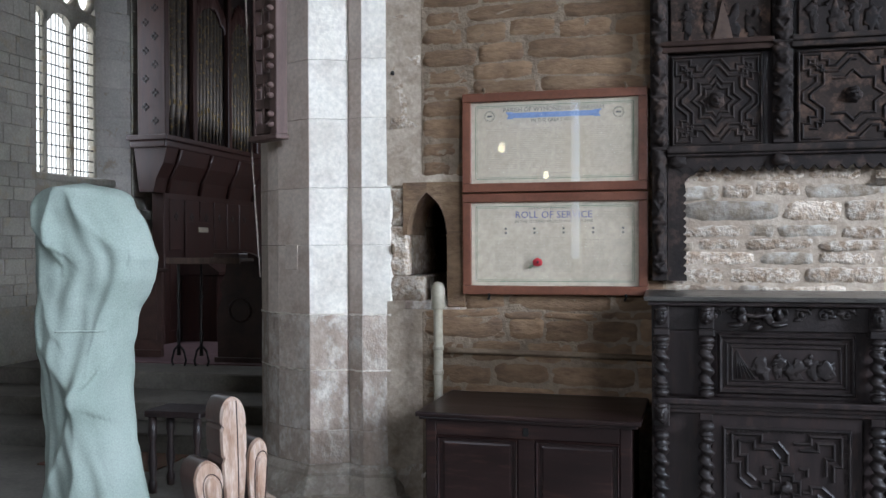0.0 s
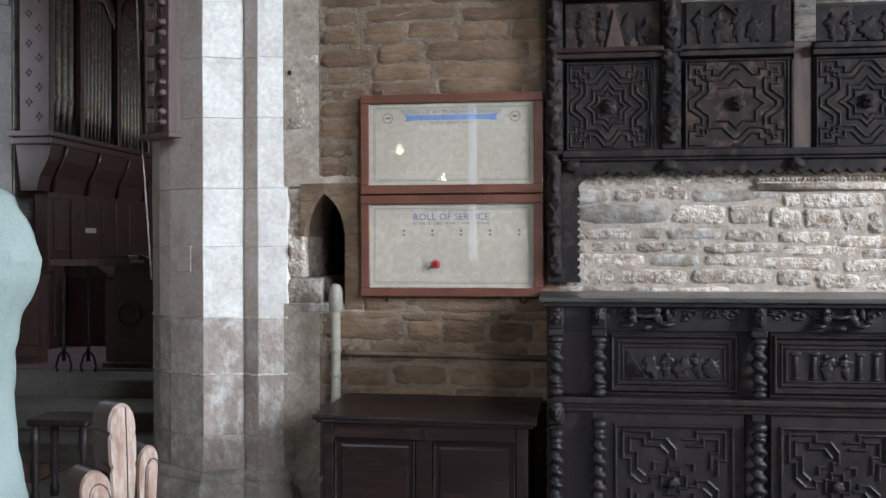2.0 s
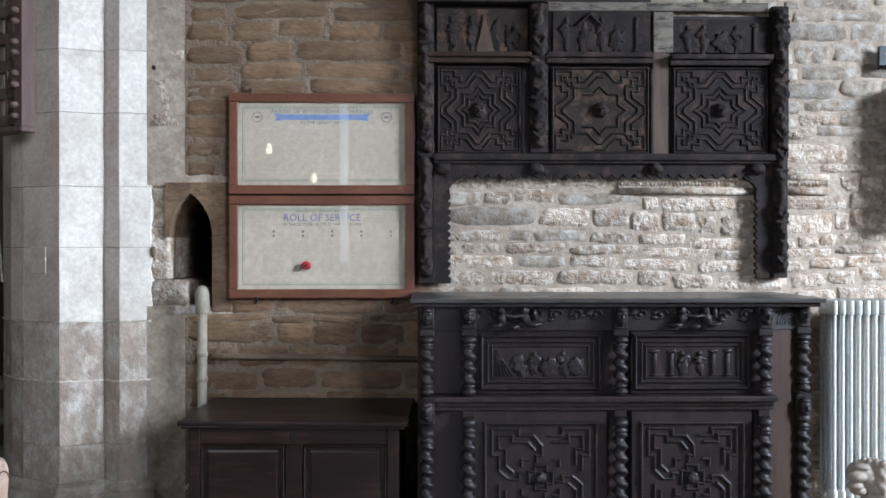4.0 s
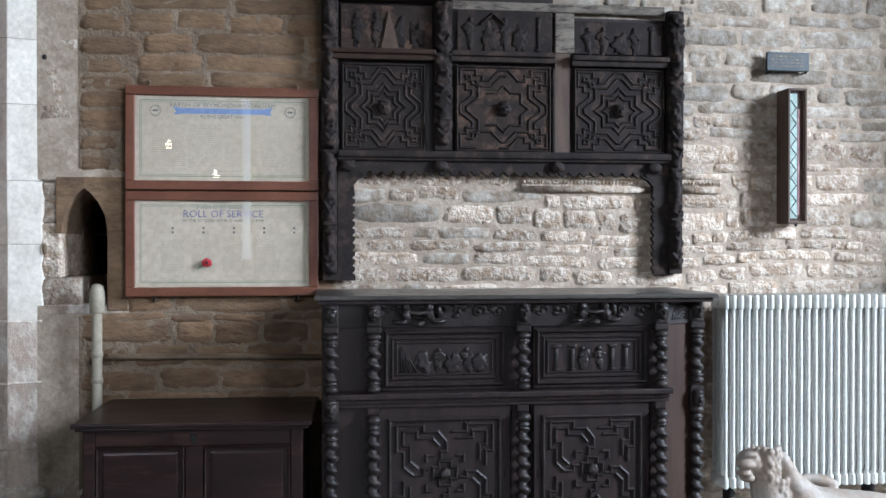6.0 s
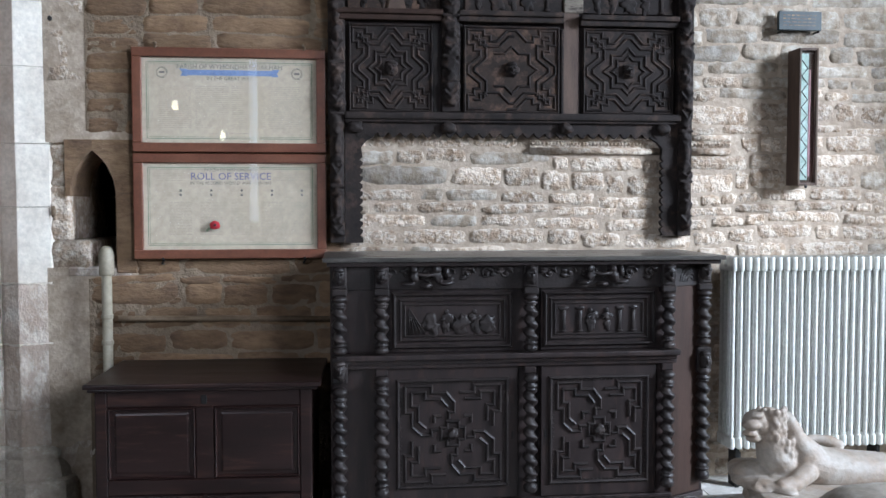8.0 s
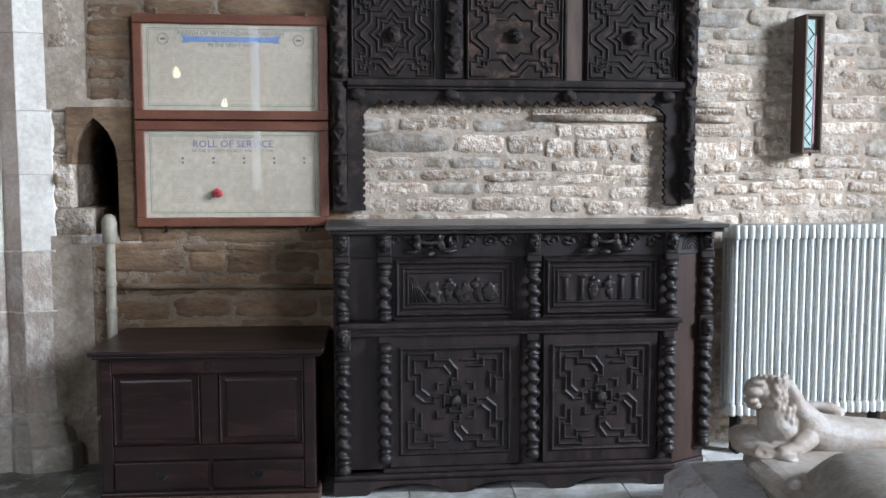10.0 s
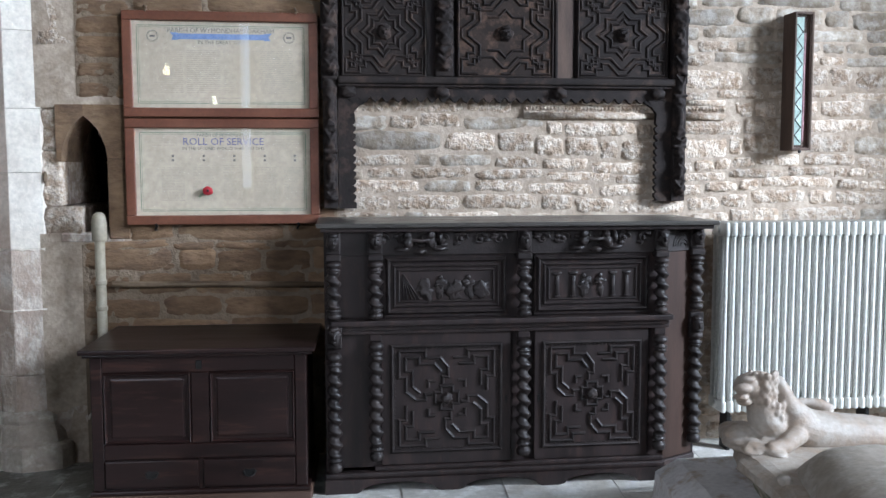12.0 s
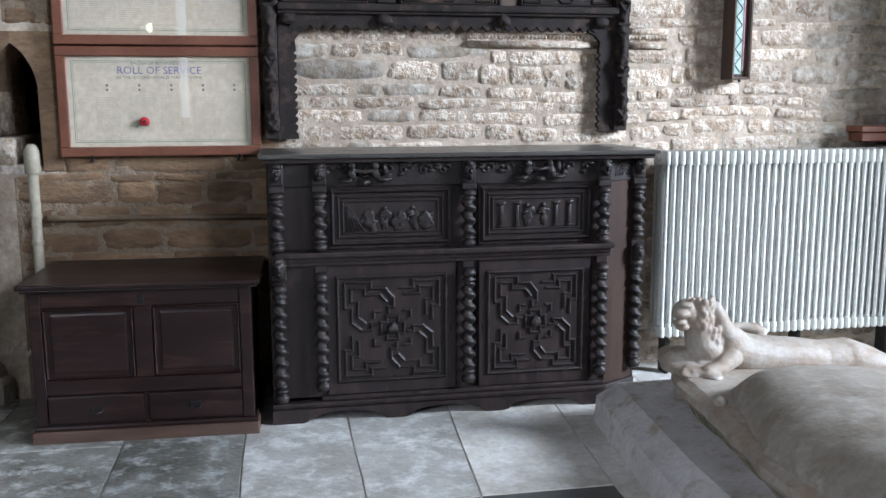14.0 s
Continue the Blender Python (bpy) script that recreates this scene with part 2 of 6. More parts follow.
BELL_ROPE = material("pale_rope", (0.45, 0.38, 0.33), (0.55, 0.48, 0.42), 40, 0.9, 200, 0.4, 0.002)


def glass_material(name, rough=0.0, tint=(1, 1, 1)):
    m = bpy.data.materials.new(name)
    m.use_nodes = True
    b = m.node_tree.nodes["Principled BSDF"]
    b.inputs["Base Color"].default_value = (*tint, 1)
    b.inputs["Roughness"].default_value = rough
    b.inputs["Transmission Weight"].default_value = 1.0
    b.inputs["IOR"].default_value = 1.45
    return m


GLASS = glass_material("picture_glass", 0.015)


def emitter(name, colour, strength):
    m = bpy.data.materials.new(name)
    m.use_nodes = True
    b = m.node_tree.nodes["Principled BSDF"]
    b.inputs["Base Color"].default_value = (*colour, 1)
    b.inputs["Emission Color"].default_value = (*colour, 1)
    b.inputs["Emission Strength"].default_value = strength
    return m


SKY_WHITE = emitter("white_sky", (0.93, 0.97, 1.0), 1.7)
BULB = emitter("lit_bulb", (1.0, 0.72, 0.42), 14.0)

# ---- building helpers ----


def link_mesh(name, bm, mat, smooth=False):
    me = bpy.data.meshes.new(name)
    bmesh.ops.recalc_face_normals(bm, faces=bm.faces)
    if smooth:
        for f in bm.faces:
            f.smooth = True
    bm.to_mesh(me)
    bm.free()
    me.materials.append(mat)
    return new(name, me)


def part(name, bm, mat, parent, label="", smooth=False):
    ob = link_mesh(name, bm, mat, smooth)
    ob.parent = parent
    if label:
        tagged(ob, label)
    return ob


def thing(name, where=(0, 0, 0), label="", category="", group="", kind="", rz=0):
    ob = new(name)
    ob.matrix_world = pose(*where, 0, 0, rz)
    return tagged(ob, label, category, group, kind)


def box(bm, x0, x1, y0, y1, z0, z1, bevel=0.0, seg=1):
    """A bevelled box added to bm."""
    vs = [bm.verts.new((x, y, z)) for z in (z0, z1) for y in (y0, y1) for x in (x0, x1)]
    q = [(0, 1, 3, 2), (4, 6, 7, 5), (0, 4, 5, 1), (2, 3, 7, 6), (0, 2, 6, 4), (1, 5, 7, 3)]
    fs = [bm.faces.new([vs[i] for i in f]) for f in q]
    if bevel:
        es = list({e for f in fs for e in f.edges})
        bmesh.ops.bevel(bm, geom=es, offset=bevel, segments=seg, affect="EDGES", profile=0.6)
    return bm


def boxed(*a, **k):
    return box(bmesh.new(), *a, **k)


def prism(bm, outline, z0, z1, axis="z", inset=0.0):
    """An outline in the plane across axis, carried from z0 to z1; inset draws the z1 end in a little."""
    def at(u, v, w):
        return (u, v, w) if axis == "z" else (u, w, v) if axis == "y" else (w, u, v)
    cu = sum(p[0] for p in outline) / len(outline)
    cv = sum(p[1] for p in outline) / len(outline)
    lo = [bm.verts.new(at(u, v, z0)) for u, v in outline]
    hi = [bm.verts.new(at(u + (cu - u) * inset, v + (cv - v) * inset, z1)) for u, v in outline]
    n = len(outline)
    for i in range(n):
        j = (i + 1) % n
        bm.faces.new((lo[i], lo[j], hi[j], hi[i]))
    bm.faces.new(lo[::-1])
    bm.faces.new(hi)
    return bm


def lathe(bm, profile, n=16, x=0.0, y=0.0, z=0.0, shape=None):
    """Rings of (radius, height) turned about an upright axis; shape(angle, height) scales the radius."""
    rings = []
    for r, h in profile:
        ring = []
        for i in range(n):
            a = 2 * math.pi * i / n
            k = r * (shape(a, h) if shape else 1.0)
            ring.append(bm.verts.new((x + k * math.cos(a), y + k * math.sin(a), z + h)))
        rings.append(ring)
    for a, b in zip(rings, rings[1:]):
        for i in range(n):
            j = (i + 1) % n
            bm.faces.new((a[i], a[j], b[j], b[i]))
    bm.faces.new(rings[0][::-1])
    bm.faces.new(rings[-1])
    return bm


def tube(bm, points, r, n=8):
    """A round tube along points."""
    rings = []
    pts = [Vector(p) for p in points]
    for i, p in enumerate(pts):
        d = (pts[min(i + 1, len(pts) - 1)] - pts[max(i - 1, 0)]).normalized()
        u = d.orthogonal().normalized() if abs(d.z) > 0.9 else d.cross(Vector((0, 0, 1))).normalized()
        if abs(d.z) > 0.9:
            u = (Vector((1, 0, 0)) - d * d.x).normalized()
        v = d.cross(u)
        rings.append([bm.verts.new(p + r * (math.cos(2 * math.pi * k / n) * u + math.sin(2 * math.pi * k / n) * v)) for k in range(n)])
    for a, b in zip(rings, rings[1:]):
        for k in range(n):
            bm.faces.new((a[k], a[(k + 1) % n], b[(k + 1) % n], b[k]))
    bm.faces.new(rings[0][::-1])
    bm.faces.new(rings[-1])
    return bm


def lump(bm, x, y, z, rx, ry, rz, rough=0.25, freq=14.0, sub=3, seed=0.0):
    """A carved, knobbly rounded form."""
    made = bmesh.ops.create_icosphere(bm, subdivisions=sub, radius=1.0)["verts"]
    for v in made:
        n = v.co.normalized()
        k = 1 + rough * noise.fractal(Vector((n.x * rx, n.y * ry, n.z * rz)) * freq + Vector((seed, seed * 1.7, 3.1)), 1.0, 2.0, 3)
        v.co = Vector((x + n.x * rx * k, y + n.y * ry * k, z + n.z * rz * k))
    return bm


def strap(bm, pts, w, h, y, closed=False):
    """A mitred ridge moulding along (x, z) points on a panel whose face lies at y, standing out towards -y."""
    n = len(pts)
    P = [Vector(p) for p in pts]
    rows = []
    for i in range(n):
        a = P[i - 1] if (closed or i > 0) else None
        b = P[(i + 1) % n] if (closed or i < n - 1) else None
        d0 = (P[i] - a).normalized() if a is not None else (b - P[i]).normalized()
        d1 = (b - P[i]).normalized() if b is not None else d0
        n0, n1 = Vector((-d0.y, d0.x)), Vector((-d1.y, d1.x))
        m = (n0 + n1)
        m = m.normalized() if m.length > 1e-6 else n0
        k = 1 / max(0.45, m.dot(n0))
        row = []
        for off, rise in ((-0.5, 0), (-0.22, 0.75), (0.0, 1.0), (0.22, 0.75), (0.5, 0)):
            q = P[i] + m * (off * w * k)
            row.append(bm.verts.new((q.x, y - rise * h, q.y)))
        rows.append(row)
    pairs = list(zip(rows, rows[1:])) + ([(rows[-1], rows[0])] if closed else [])
    for a, b in pairs:
        for k in range(4):
            bm.faces.new((a[k], a[k + 1], b[k + 1], b[k]))
    if not closed:
        bm.faces.new(rows[0][::-1])
        bm.faces.new(rows[-1])
    return bm


def mirrored(path, cx, cz, sx, sz):
    return [[(cx + fx * u * sx, cz + fz * v * sz) for u, v in path] for fx in (1, -1) for fz in (1, -1)]

# ---- the shell of the church ----
WALL = 5.10


def structure(name, bm, mat, label, category="wall"):
    return tagged(link_mesh(name, bm, mat), label, category, kind="structure")


# floor: one sheet of bedding under the flags, and the raised chancel
floor = structure("floor", boxed(-7.4, 9.4, -5.2, 14.4, -0.30, -0.001), JOINT, "worn flagstone church floor", "floor")
bm = bmesh.new()
for x0, x1, z0, z1 in ((-1.10, 8.8, -0.03, 1.27), (-1.10, 8.8, 1.27, 1.95), (-1.60, 8.8, 1.95, 6.0), (-1.60, -1.10, -0.03, 1.27)):
    box(bm, x0, x1, WALL, WALL + 0.8, z0, z1)
wall_north = structure("wall_north", bm, MORTAR, "rubble stone aisle wall with lime mortar joints")
bm = bmesh.new()
box(bm, 8.6, 9.2, -5.2, -0.5, -0.03, 6.0)
box(bm, 8.6, 9.2, 1.9, 6.7, -0.03, 6.0)
box(bm, 8.6, 9.2, -0.5, 1.9, -0.03, 2.8)
box(bm, 8.6, 9.2, -0.5, 1.9, 5.6, 6.0)
structure("wall_east", bm, PLASTER, "plain aisle end wall with a tall window opening")
bm = bmesh.new()
box(bm, -7.2, -5.95, -6.0, -5.2, -0.03, 6.0)
box(bm, -4.05, -1.6, -6.0, -5.2, -0.03, 6.0)
box(bm, -5.95, -4.05, -6.0, -5.2, -0.03, 3.0)
box(bm, -5.95, -4.05, -6.0, -5.2, 5.2, 6.0)
box(bm, -1.24, 3.6, -6.0, -5.2, -0.03, 6.0)
# the opening at x 3.6 to 5.6 is invented to go with the pier fill
box(bm, 5.6, 8.8, -6.0, -5.2, -0.03, 6.0)
box(bm, 3.6, 5.6, -6.0, -5.2, -0.03, 3.1)
box(bm, 3.6, 5.6, -6.0, -5.2, 5.3, 6.0)
box(bm, -1.6, -1.5, -6.0, -5.2, -0.03, 6.0)
box(bm, -1.34, -1.24, -6.0, -5.2, -0.03, 6.0)
box(bm, -1.5, -1.34, -6.0, -5.2, -0.03, 1.3)
box(bm, -1.5, -1.34, -6.0, -5.2, 4.1, 6.0)
structure("wall_south", bm, PLASTER, "plain wall behind with a narrow lancet opening")
# Added out of view to block the aisle lamp and darken the wall's right end
structure("wall_pilaster", boxed(4.25, 4.85, 4.25, WALL, -0.03, 6.0), PLASTER, "added unseen wall return that shades the wall beyond the radiator")
# Made-up closing wall that keeps sky light out of the small opening
structure("wall_behind", boxed(-1.6, 8.6, 6.5, 6.7, -0.03, 6.0), OAK_DARK, "added dark wall that shuts out light behind the small opening")
structure("ceiling", boxed(-7.4, 9.4, -6.0, 14.4, 6.0, 6.2), ROOF_WOOD, "dark boarded church roof", "ceiling")
bm = bmesh.new()
box(bm, -7.0, -6.2, -5.2, 8.0, -0.03, 6.0)
box(bm, -7.0, -6.2, 9.68, 14.2, -0.03, 6.0)
box(bm, -7.0, -6.2, 9.32, 9.68, 4.75, 6.0)
box(bm, -7.0, -6.2, 9.32, 9.68, -0.03, 2.1)
box(bm, -7.0, -6.2, 8.0, 9.32, -0.03, 2.36)
box(bm, -7.0, -6.2, 8.0, 9.32, 5.3, 6.0)
wall_west = structure("wall_west", bm, CHANCEL_STONE, "grey coursed stone chancel wall with a traceried window")
structure("wall_chancel_end", boxed(-6.2, -1.6, 13.6, 14.2, -0.03, 6.0), CHANCEL_STONE, "shadowed end wall of the chancel")
structure("wall_chancel_side", boxed(-2.35, -1.6, 5.9, 13.6, -0.03, 6.0), CHANCEL_STONE, "shadowed side wall of the chancel")
for k, (y0, z) in enumerate(((6.25, 0.15), (6.75, 0.30), (7.40, 0.45))):
    bm = boxed(-6.2, -2.36, y0, 13.6 if k == 2 else (6.75, 7.40)[k], -0.03, z, 0.012)
    structure("chancel_step_%d" % (k + 1), bm, STEP_STONE, "worn stone step up to the chancel", "step")
structure("chancel_carpet", boxed(-5.6, -2.6, 7.95, 12.0, 0.45, 0.462), CARPET, "dull red carpet on the chancel floor", "carpet")

# ---- pier of the chancel arch, course by course ----
pier = thing("pier", (0, 0, 0), "tall pale dressed-stone pier with chamfered faces, stained near its foot", "pier", kind="structure")
PLAN = [(-2.60, 5.70), (-2.50, 5.37), (-2.385, 5.22), (-2.28, 5.14), (-2.031, 5.02), (-1.82, 5.112), (-1.80, 5.096), (-1.716, 5.063), (-1.556, 5.105), (-1.53, 5.16), (-1.53, 5.90)]
COURSES = [0.30, 0.50, 0.86, 1.19, 1.60, 1.94, 2.35, 2.70, 3.15, 3.6, 4.2, 6.0]


def pier_block(i0, i1, z0, z1, mat, name="stone", grow=0.0):
    """One face block of a course: the plan's stretch i0..i1 carried back into the core."""
    front = PLAN[i0:i1 + 1]
    core = (-1.95, 5.6)
    pts = []
    for x, y in front:
        pts.append((x + (x - core[0]) * grow, y + (y - core[1]) * grow))
    pts += [(core[0] + 0.08, core[1]), (core[0] - 0.08, core[1])] if i1 - i0 < 9 else []
    bm = bmesh.new()
    g = 0.001
    prism(bm, pts, z0 + g, z1 - g)
    edges = [e for e in bm.edges if all(any(abs(v.co.x - p[0]) < 1e-5 and abs(v.co.y - p[1]) < 1e-5 for p in pts[:len(front)]) for v in e.verts)]
    bmesh.ops.bevel(bm, geom=edges, offset=0.0035, segments=2, affect="EDGES", profile=0.6)
    for v in bm.verts:
        k = noise.noise(v.co * 9.0) * 0.004
        v.co.x += k
        v.co.y += k
    return part(name, bm, mat, pier)


rnd = random.Random(4)
for k, (z0, z1) in enumerate(zip(COURSES, COURSES[1:])):
    low = z1 < 1.25
    # left-turned faces get the darker copy, so their shade sits in the colour
    pier_block(0, 3, z0, z1, STONE_STAINED if low else STONE_PINK_SHADE)
    pier_block(3, 4, z0, z1, STONE_STAINED if low else STONE_PINK_SHADE)
    pier_block(4, 5, z0, z1, STONE_STAINED if low else STONE_PIER)
    pier_block(5, 7, z0, z1, STONE_STAINED if low else STONE_PINK_SHADE)
    pier_block(7, 8, z0, z1, STONE_STAINED if low else STONE_PIER)
    pier_block(8, 10, z0, z1, STONE_STAINED if low else STONE_PIER)
rnd = random.Random(31)
for z in (0.86, 1.19):
    bm = bmesh.new()
    lo, hi = [], []
    for (xa, ya), (xb, yb) in zip(PLAN[1:9], PLAN[2:10]):
        n = max(2, int(math.dist((xa, ya), (xb, yb)) / 0.018))
        for i in range(n):
            x, y = xa + (xb - xa) * i / n, ya + (yb - ya) * i / n
            o = 1 + 0.006 + 0.006 * rnd.random()
            px, py = -1.95 + (x + 1.95) * o, 5.6 + (y - 5.6) * o
            lo.append(bm.verts.new((px, py, z - rnd.uniform(0.001, 0.011))))
            hi.append(bm.verts.new((px, py, z + rnd.uniform(0.001, 0.007))))
    for i in range(len(lo) - 1):
        bm.faces.new((lo[i], lo[i + 1], hi[i + 1], hi[i]))
    bmesh.ops.solidify(bm, geom=list(bm.faces), thickness=0.006)
    part("mortar_joint", bm, STONE_PIER, pier, "ragged flaking pale mortar joint")
prof = [(0.0, 0.30), (0.010, 0.29), (0.05, 0.275), (0.06, 0.255), (0.05, 0.235), (0.085, 0.22), (0.12, 0.19), (0.135, 0.16), (0.14, 0.14), (0.20, 0.13), (0.22, 0.11), (0.22, -0.02)]
bm = bmesh.new()
ring = []
for off, z in prof:
    ring.append([bm.verts.new((x + (x + 2.0) * off * 0.9, y + (y - 5.7) * off * 0.9, z)) for x, y in PLAN])
for a, b in zip(ring, ring[1:]):
    for i in range(len(PLAN) - 1):
        bm.faces.new((a[i], a[i + 1], b[i + 1], b[i]))
part("moulded_base", bm, STONE_BASE, pier, "grimy moulded base of the pier")
part("patch", boxed(-0.055, 0.055, -0.006, 0.02, -0.075, 0.075, 0.002), STONE_PINK_SHADE, pier, "let-in repair piece").matrix_local = pose(-2.17, 5.087, 1.53, 0, 0, -25.7)

# rough jamb between the pier and the small pointed opening
jamb = thing("rubble_jamb", (0, 0, 0), "rough broken rubble jamb, limewashed, beside the pier", "wall", kind="structure")
rnd = random.Random(12)
z = 0.0
while z < 3.4:
    h = rnd.uniform(0.22, 0.45)
    right = -1.455 + rnd.uniform(-0.012, 0.012)
    if z > 1.95:
        right = -1.33 + 0.03 * math.sin(z * 5) + rnd.uniform(-0.02, 0.02)
    if z < 1.2:
        right = -1.34 + rnd.uniform(-0.02, 0.02)
    bm = boxed(-1.56, right, 5.105 + rnd.uniform(-0.006, 0.012), 5.88, z + 0.001, z + h, 0.012, 1)
    bmesh.ops.subdivide_edges(bm, edges=[e for e in bm.edges if e.calc_length() > 0.06], cuts=4, use_grid_fill=True)
    for v in bm.verts:
        v.co += Vector((noise.fractal(v.co * 7, 1.0, 2.0, 3), noise.fractal(v.co * 9 + Vector((5, 0, 0)), 1.0, 2.0, 3) * 0.8, 0)) * 0.022
    part("stone", bm, STONE_LIMED if z > 0.9 else STONE_STAINED, jamb, smooth=True)
    z += h

# Upper: a black lump imitates the darkness in a hole; lower: rusty iron
for z, m2, lab in ((2.61, IRON, "black lump standing for a dark socket hole in the jamb stone"), (1.575, POPPY, "rusty iron stub in the jamb stone")):
    part("iron_stub", lump(bmesh.new(), -1.535, 5.098, z, 0.012, 0.012, 0.015 if m2 is IRON else 0.035, 0.3, 40, 2, z), IRON if m2 is IRON else BROWN_PIPE, jamb, lab)

# pointed head and dark passage of the small opening
squint = thing("squint_opening", (0, 0, 0), "small pointed opening through the wall beside the pier", "opening", kind="structure")
bm = bmesh.new()
cx, half, spring, top = -1.330, 0.120, 1.66, 1.905
arch = []
for i in range(9):
    t = i / 8 * math.pi / 3
    arch.append((cx + half - 2 * half * math.cos(t), spring + (top - spring) * math.sin(t) / math.sin(math.pi / 3)))
left = [(-1.475, spring), *arch, (cx, 1.965), (-1.475, 1.965)]
prism(bm, left, 5.094, 5.5, "y")
part("arch_stone", bm, STONE_WARM, squint)
bm = bmesh.new()
right = [(2 * cx - x, z) for x, z in left]
right = [(-1.09 if x > cx + half + 0.01 else x, z) for x, z in right]
prism(bm, right, 5.094, 5.5, "y")
part("arch_stone", bm, STONE_WARM, squint)
part("reveal", boxed(-1.21, -1.10, 5.085, 5.88, 1.24, 1.68, 0.006), STONE_WARM, squint)
part("sill", boxed(-1.47, -1.13, 5.095, 5.88, 1.22, 1.275, 0.01), STONE_STAINED, squint)
part("far_wall", boxed(-1.60, -0.95, 6.35, 6.45, 0.9, 1.66), OAK_DARK, squint, "dark panelling seen through the opening")
for i in range(9):
    part("slat", boxed(-1.56 + i * 0.06, -1.535 + i * 0.06, 6.36, 6.39, 1.68, 2.1), OAK_BROWN, squint)
part("ledge", boxed(-1.60, -0.95, 6.33, 6.42, 1.66, 1.675), PAPER, squint, "pale ledge seen through the opening")

bm = bmesh.new()
box(bm, -1.36, 0.02, WALL - 0.003, WALL + 0.02, 0.0, 1.21)
box(bm, -1.095, 0.02, WALL - 0.003, WALL + 0.02, 1.21, 2.01)
box(bm, -1.36, 0.02, WALL - 0.003, WALL + 0.02, 2.01, 3.5)
part("brown_bedding", bm, MORTAR_WARM, wall_north, "brown mortar bed")

# splayed reveal of the window, block by block
rnd = random.Random(15)
z = 2.1
while z < 4.74:
    h = min(rnd.uniform(0.20, 0.36), 4.75 - z)
    bm = bmesh.new()
    lean = max(0.0, z - 4.0) ** 1.5 * 0.25
    prism(bm, [(-6.42 + rnd.uniform(0, 0.004), 9.31), (-6.20, 9.675 - lean), (-6.20, 9.69), (-6.9, 9.69), (-6.9, 9.31)], z + 0.002, z + h - 0.002)
    part("reveal_stone", bm, REVEAL_STONE, wall_west)
    z += h
rnd = random.Random(8)
for y0, y1 in ((7.0, 7.96), (9.70, 10.3)):
    z = 1.0
    while z < 5.4:
        h = rnd.uniform(0.09, 0.20)
        y = y0
        while y < y1 - 0.05:
            w = min(rnd.uniform(0.14, 0.46), y1 - y)
            part("ashlar_block", boxed(-6.21, -6.188 + rnd.uniform(0, 0.006), y + 0.002, y + w - 0.002, z + 0.002, z + h - 0.002, 0.005), CHANCEL_STONE, wall_west)
            y += w
        z += h

# ---- window of the chancel: three lights with tracery ----
window_1 = thing("window_1", (-6.45, 8.66, 0), "tall traceried window with three leaded lights and white sky", "window", kind="structure")


def light_outline(y0, y1, z0, spring, rise):
    pts = [(y0, z0), (y1, z0), (y1, spring)]
    for i in range(1, 8):
        a = i / 8 * math.pi
        pts.append(((y0 + y1) / 2 + (y1 - y0) / 2 * math.cos(a), spring + rise * math.sin(a)))
    pts.append((y0, spring))
    return pts


bm = bmesh.new()
box(bm, -0.03, 0.03, -0.75, 0.75, 2.3, 5.35)
part("glass", bm, SKY_WHITE, window_1, "bright white sky behind leaded panes").matrix_local = pose(-0.10, 0, 0)
for y in (-0.66, -0.225, 0.225, 0.66):
    part("mullion", boxed(-0.04, 0.035, y - 0.036, y + 0.036, 2.36, 4.15, 0.015), CHANCEL_STONE, window_1)
for i in range(3):
    y0 = -0.61 + i * 0.44
    a = light_outline(y0, y0 + 0.385, 4.15, 4.0, 0.16)[3:10]
    bm = bmesh.new()
    prism(bm, [(y0 - 0.03, 4.02), *reversed([(p[0], p[1]) for p in a]), (y0 + 0.415, 4.02), (y0 + 0.415, 4.28), (y0 - 0.03, 4.28)], -0.04, 0.035, "x")
    part("light_head", bm, CHANCEL_STONE, window_1)
for i in range(4):
    bm = bmesh.new()
    y = -0.45 + i * 0.30
    tube(bm, [(0, y + 0.17 * math.cos(a / 12 * 2 * math.pi), 4.48 + 0.22 * math.sin(a / 12 * 2 * math.pi)) for a in range(13)], 0.045)
    part("tracery", bm, CHANCEL_STONE, window_1, smooth=True)
for k in range(13):
    part("saddle_bar", boxed(0.0, 0.016, -0.63, 0.63, 2.45 + k * 0.125, 2.463 + k * 0.125), LEAD, window_1)
for y in (-0.55, -0.48, -0.42, -0.36, -0.29, -0.10, -0.03, 0.03, 0.10, 0.33, 0.40, 0.46, 0.53):
    part("lead_came", boxed(0.0, 0.01, y - 0.003, y + 0.003, 2.36, 4.2), LEAD, window_1)
part("sill", boxed(-0.2, 0.27, -0.70, 0.70, 2.28, 2.37, 0.02), CHANCEL_STONE, window_1)

def fused(ob, voxel):
    """Runs the overlapping pieces of one carving together."""
    mod = ob.modifiers.new("remesh", "REMESH")
    mod.mode, mod.voxel_size, mod.use_smooth_shade = "VOXEL", voxel, True
    return ob


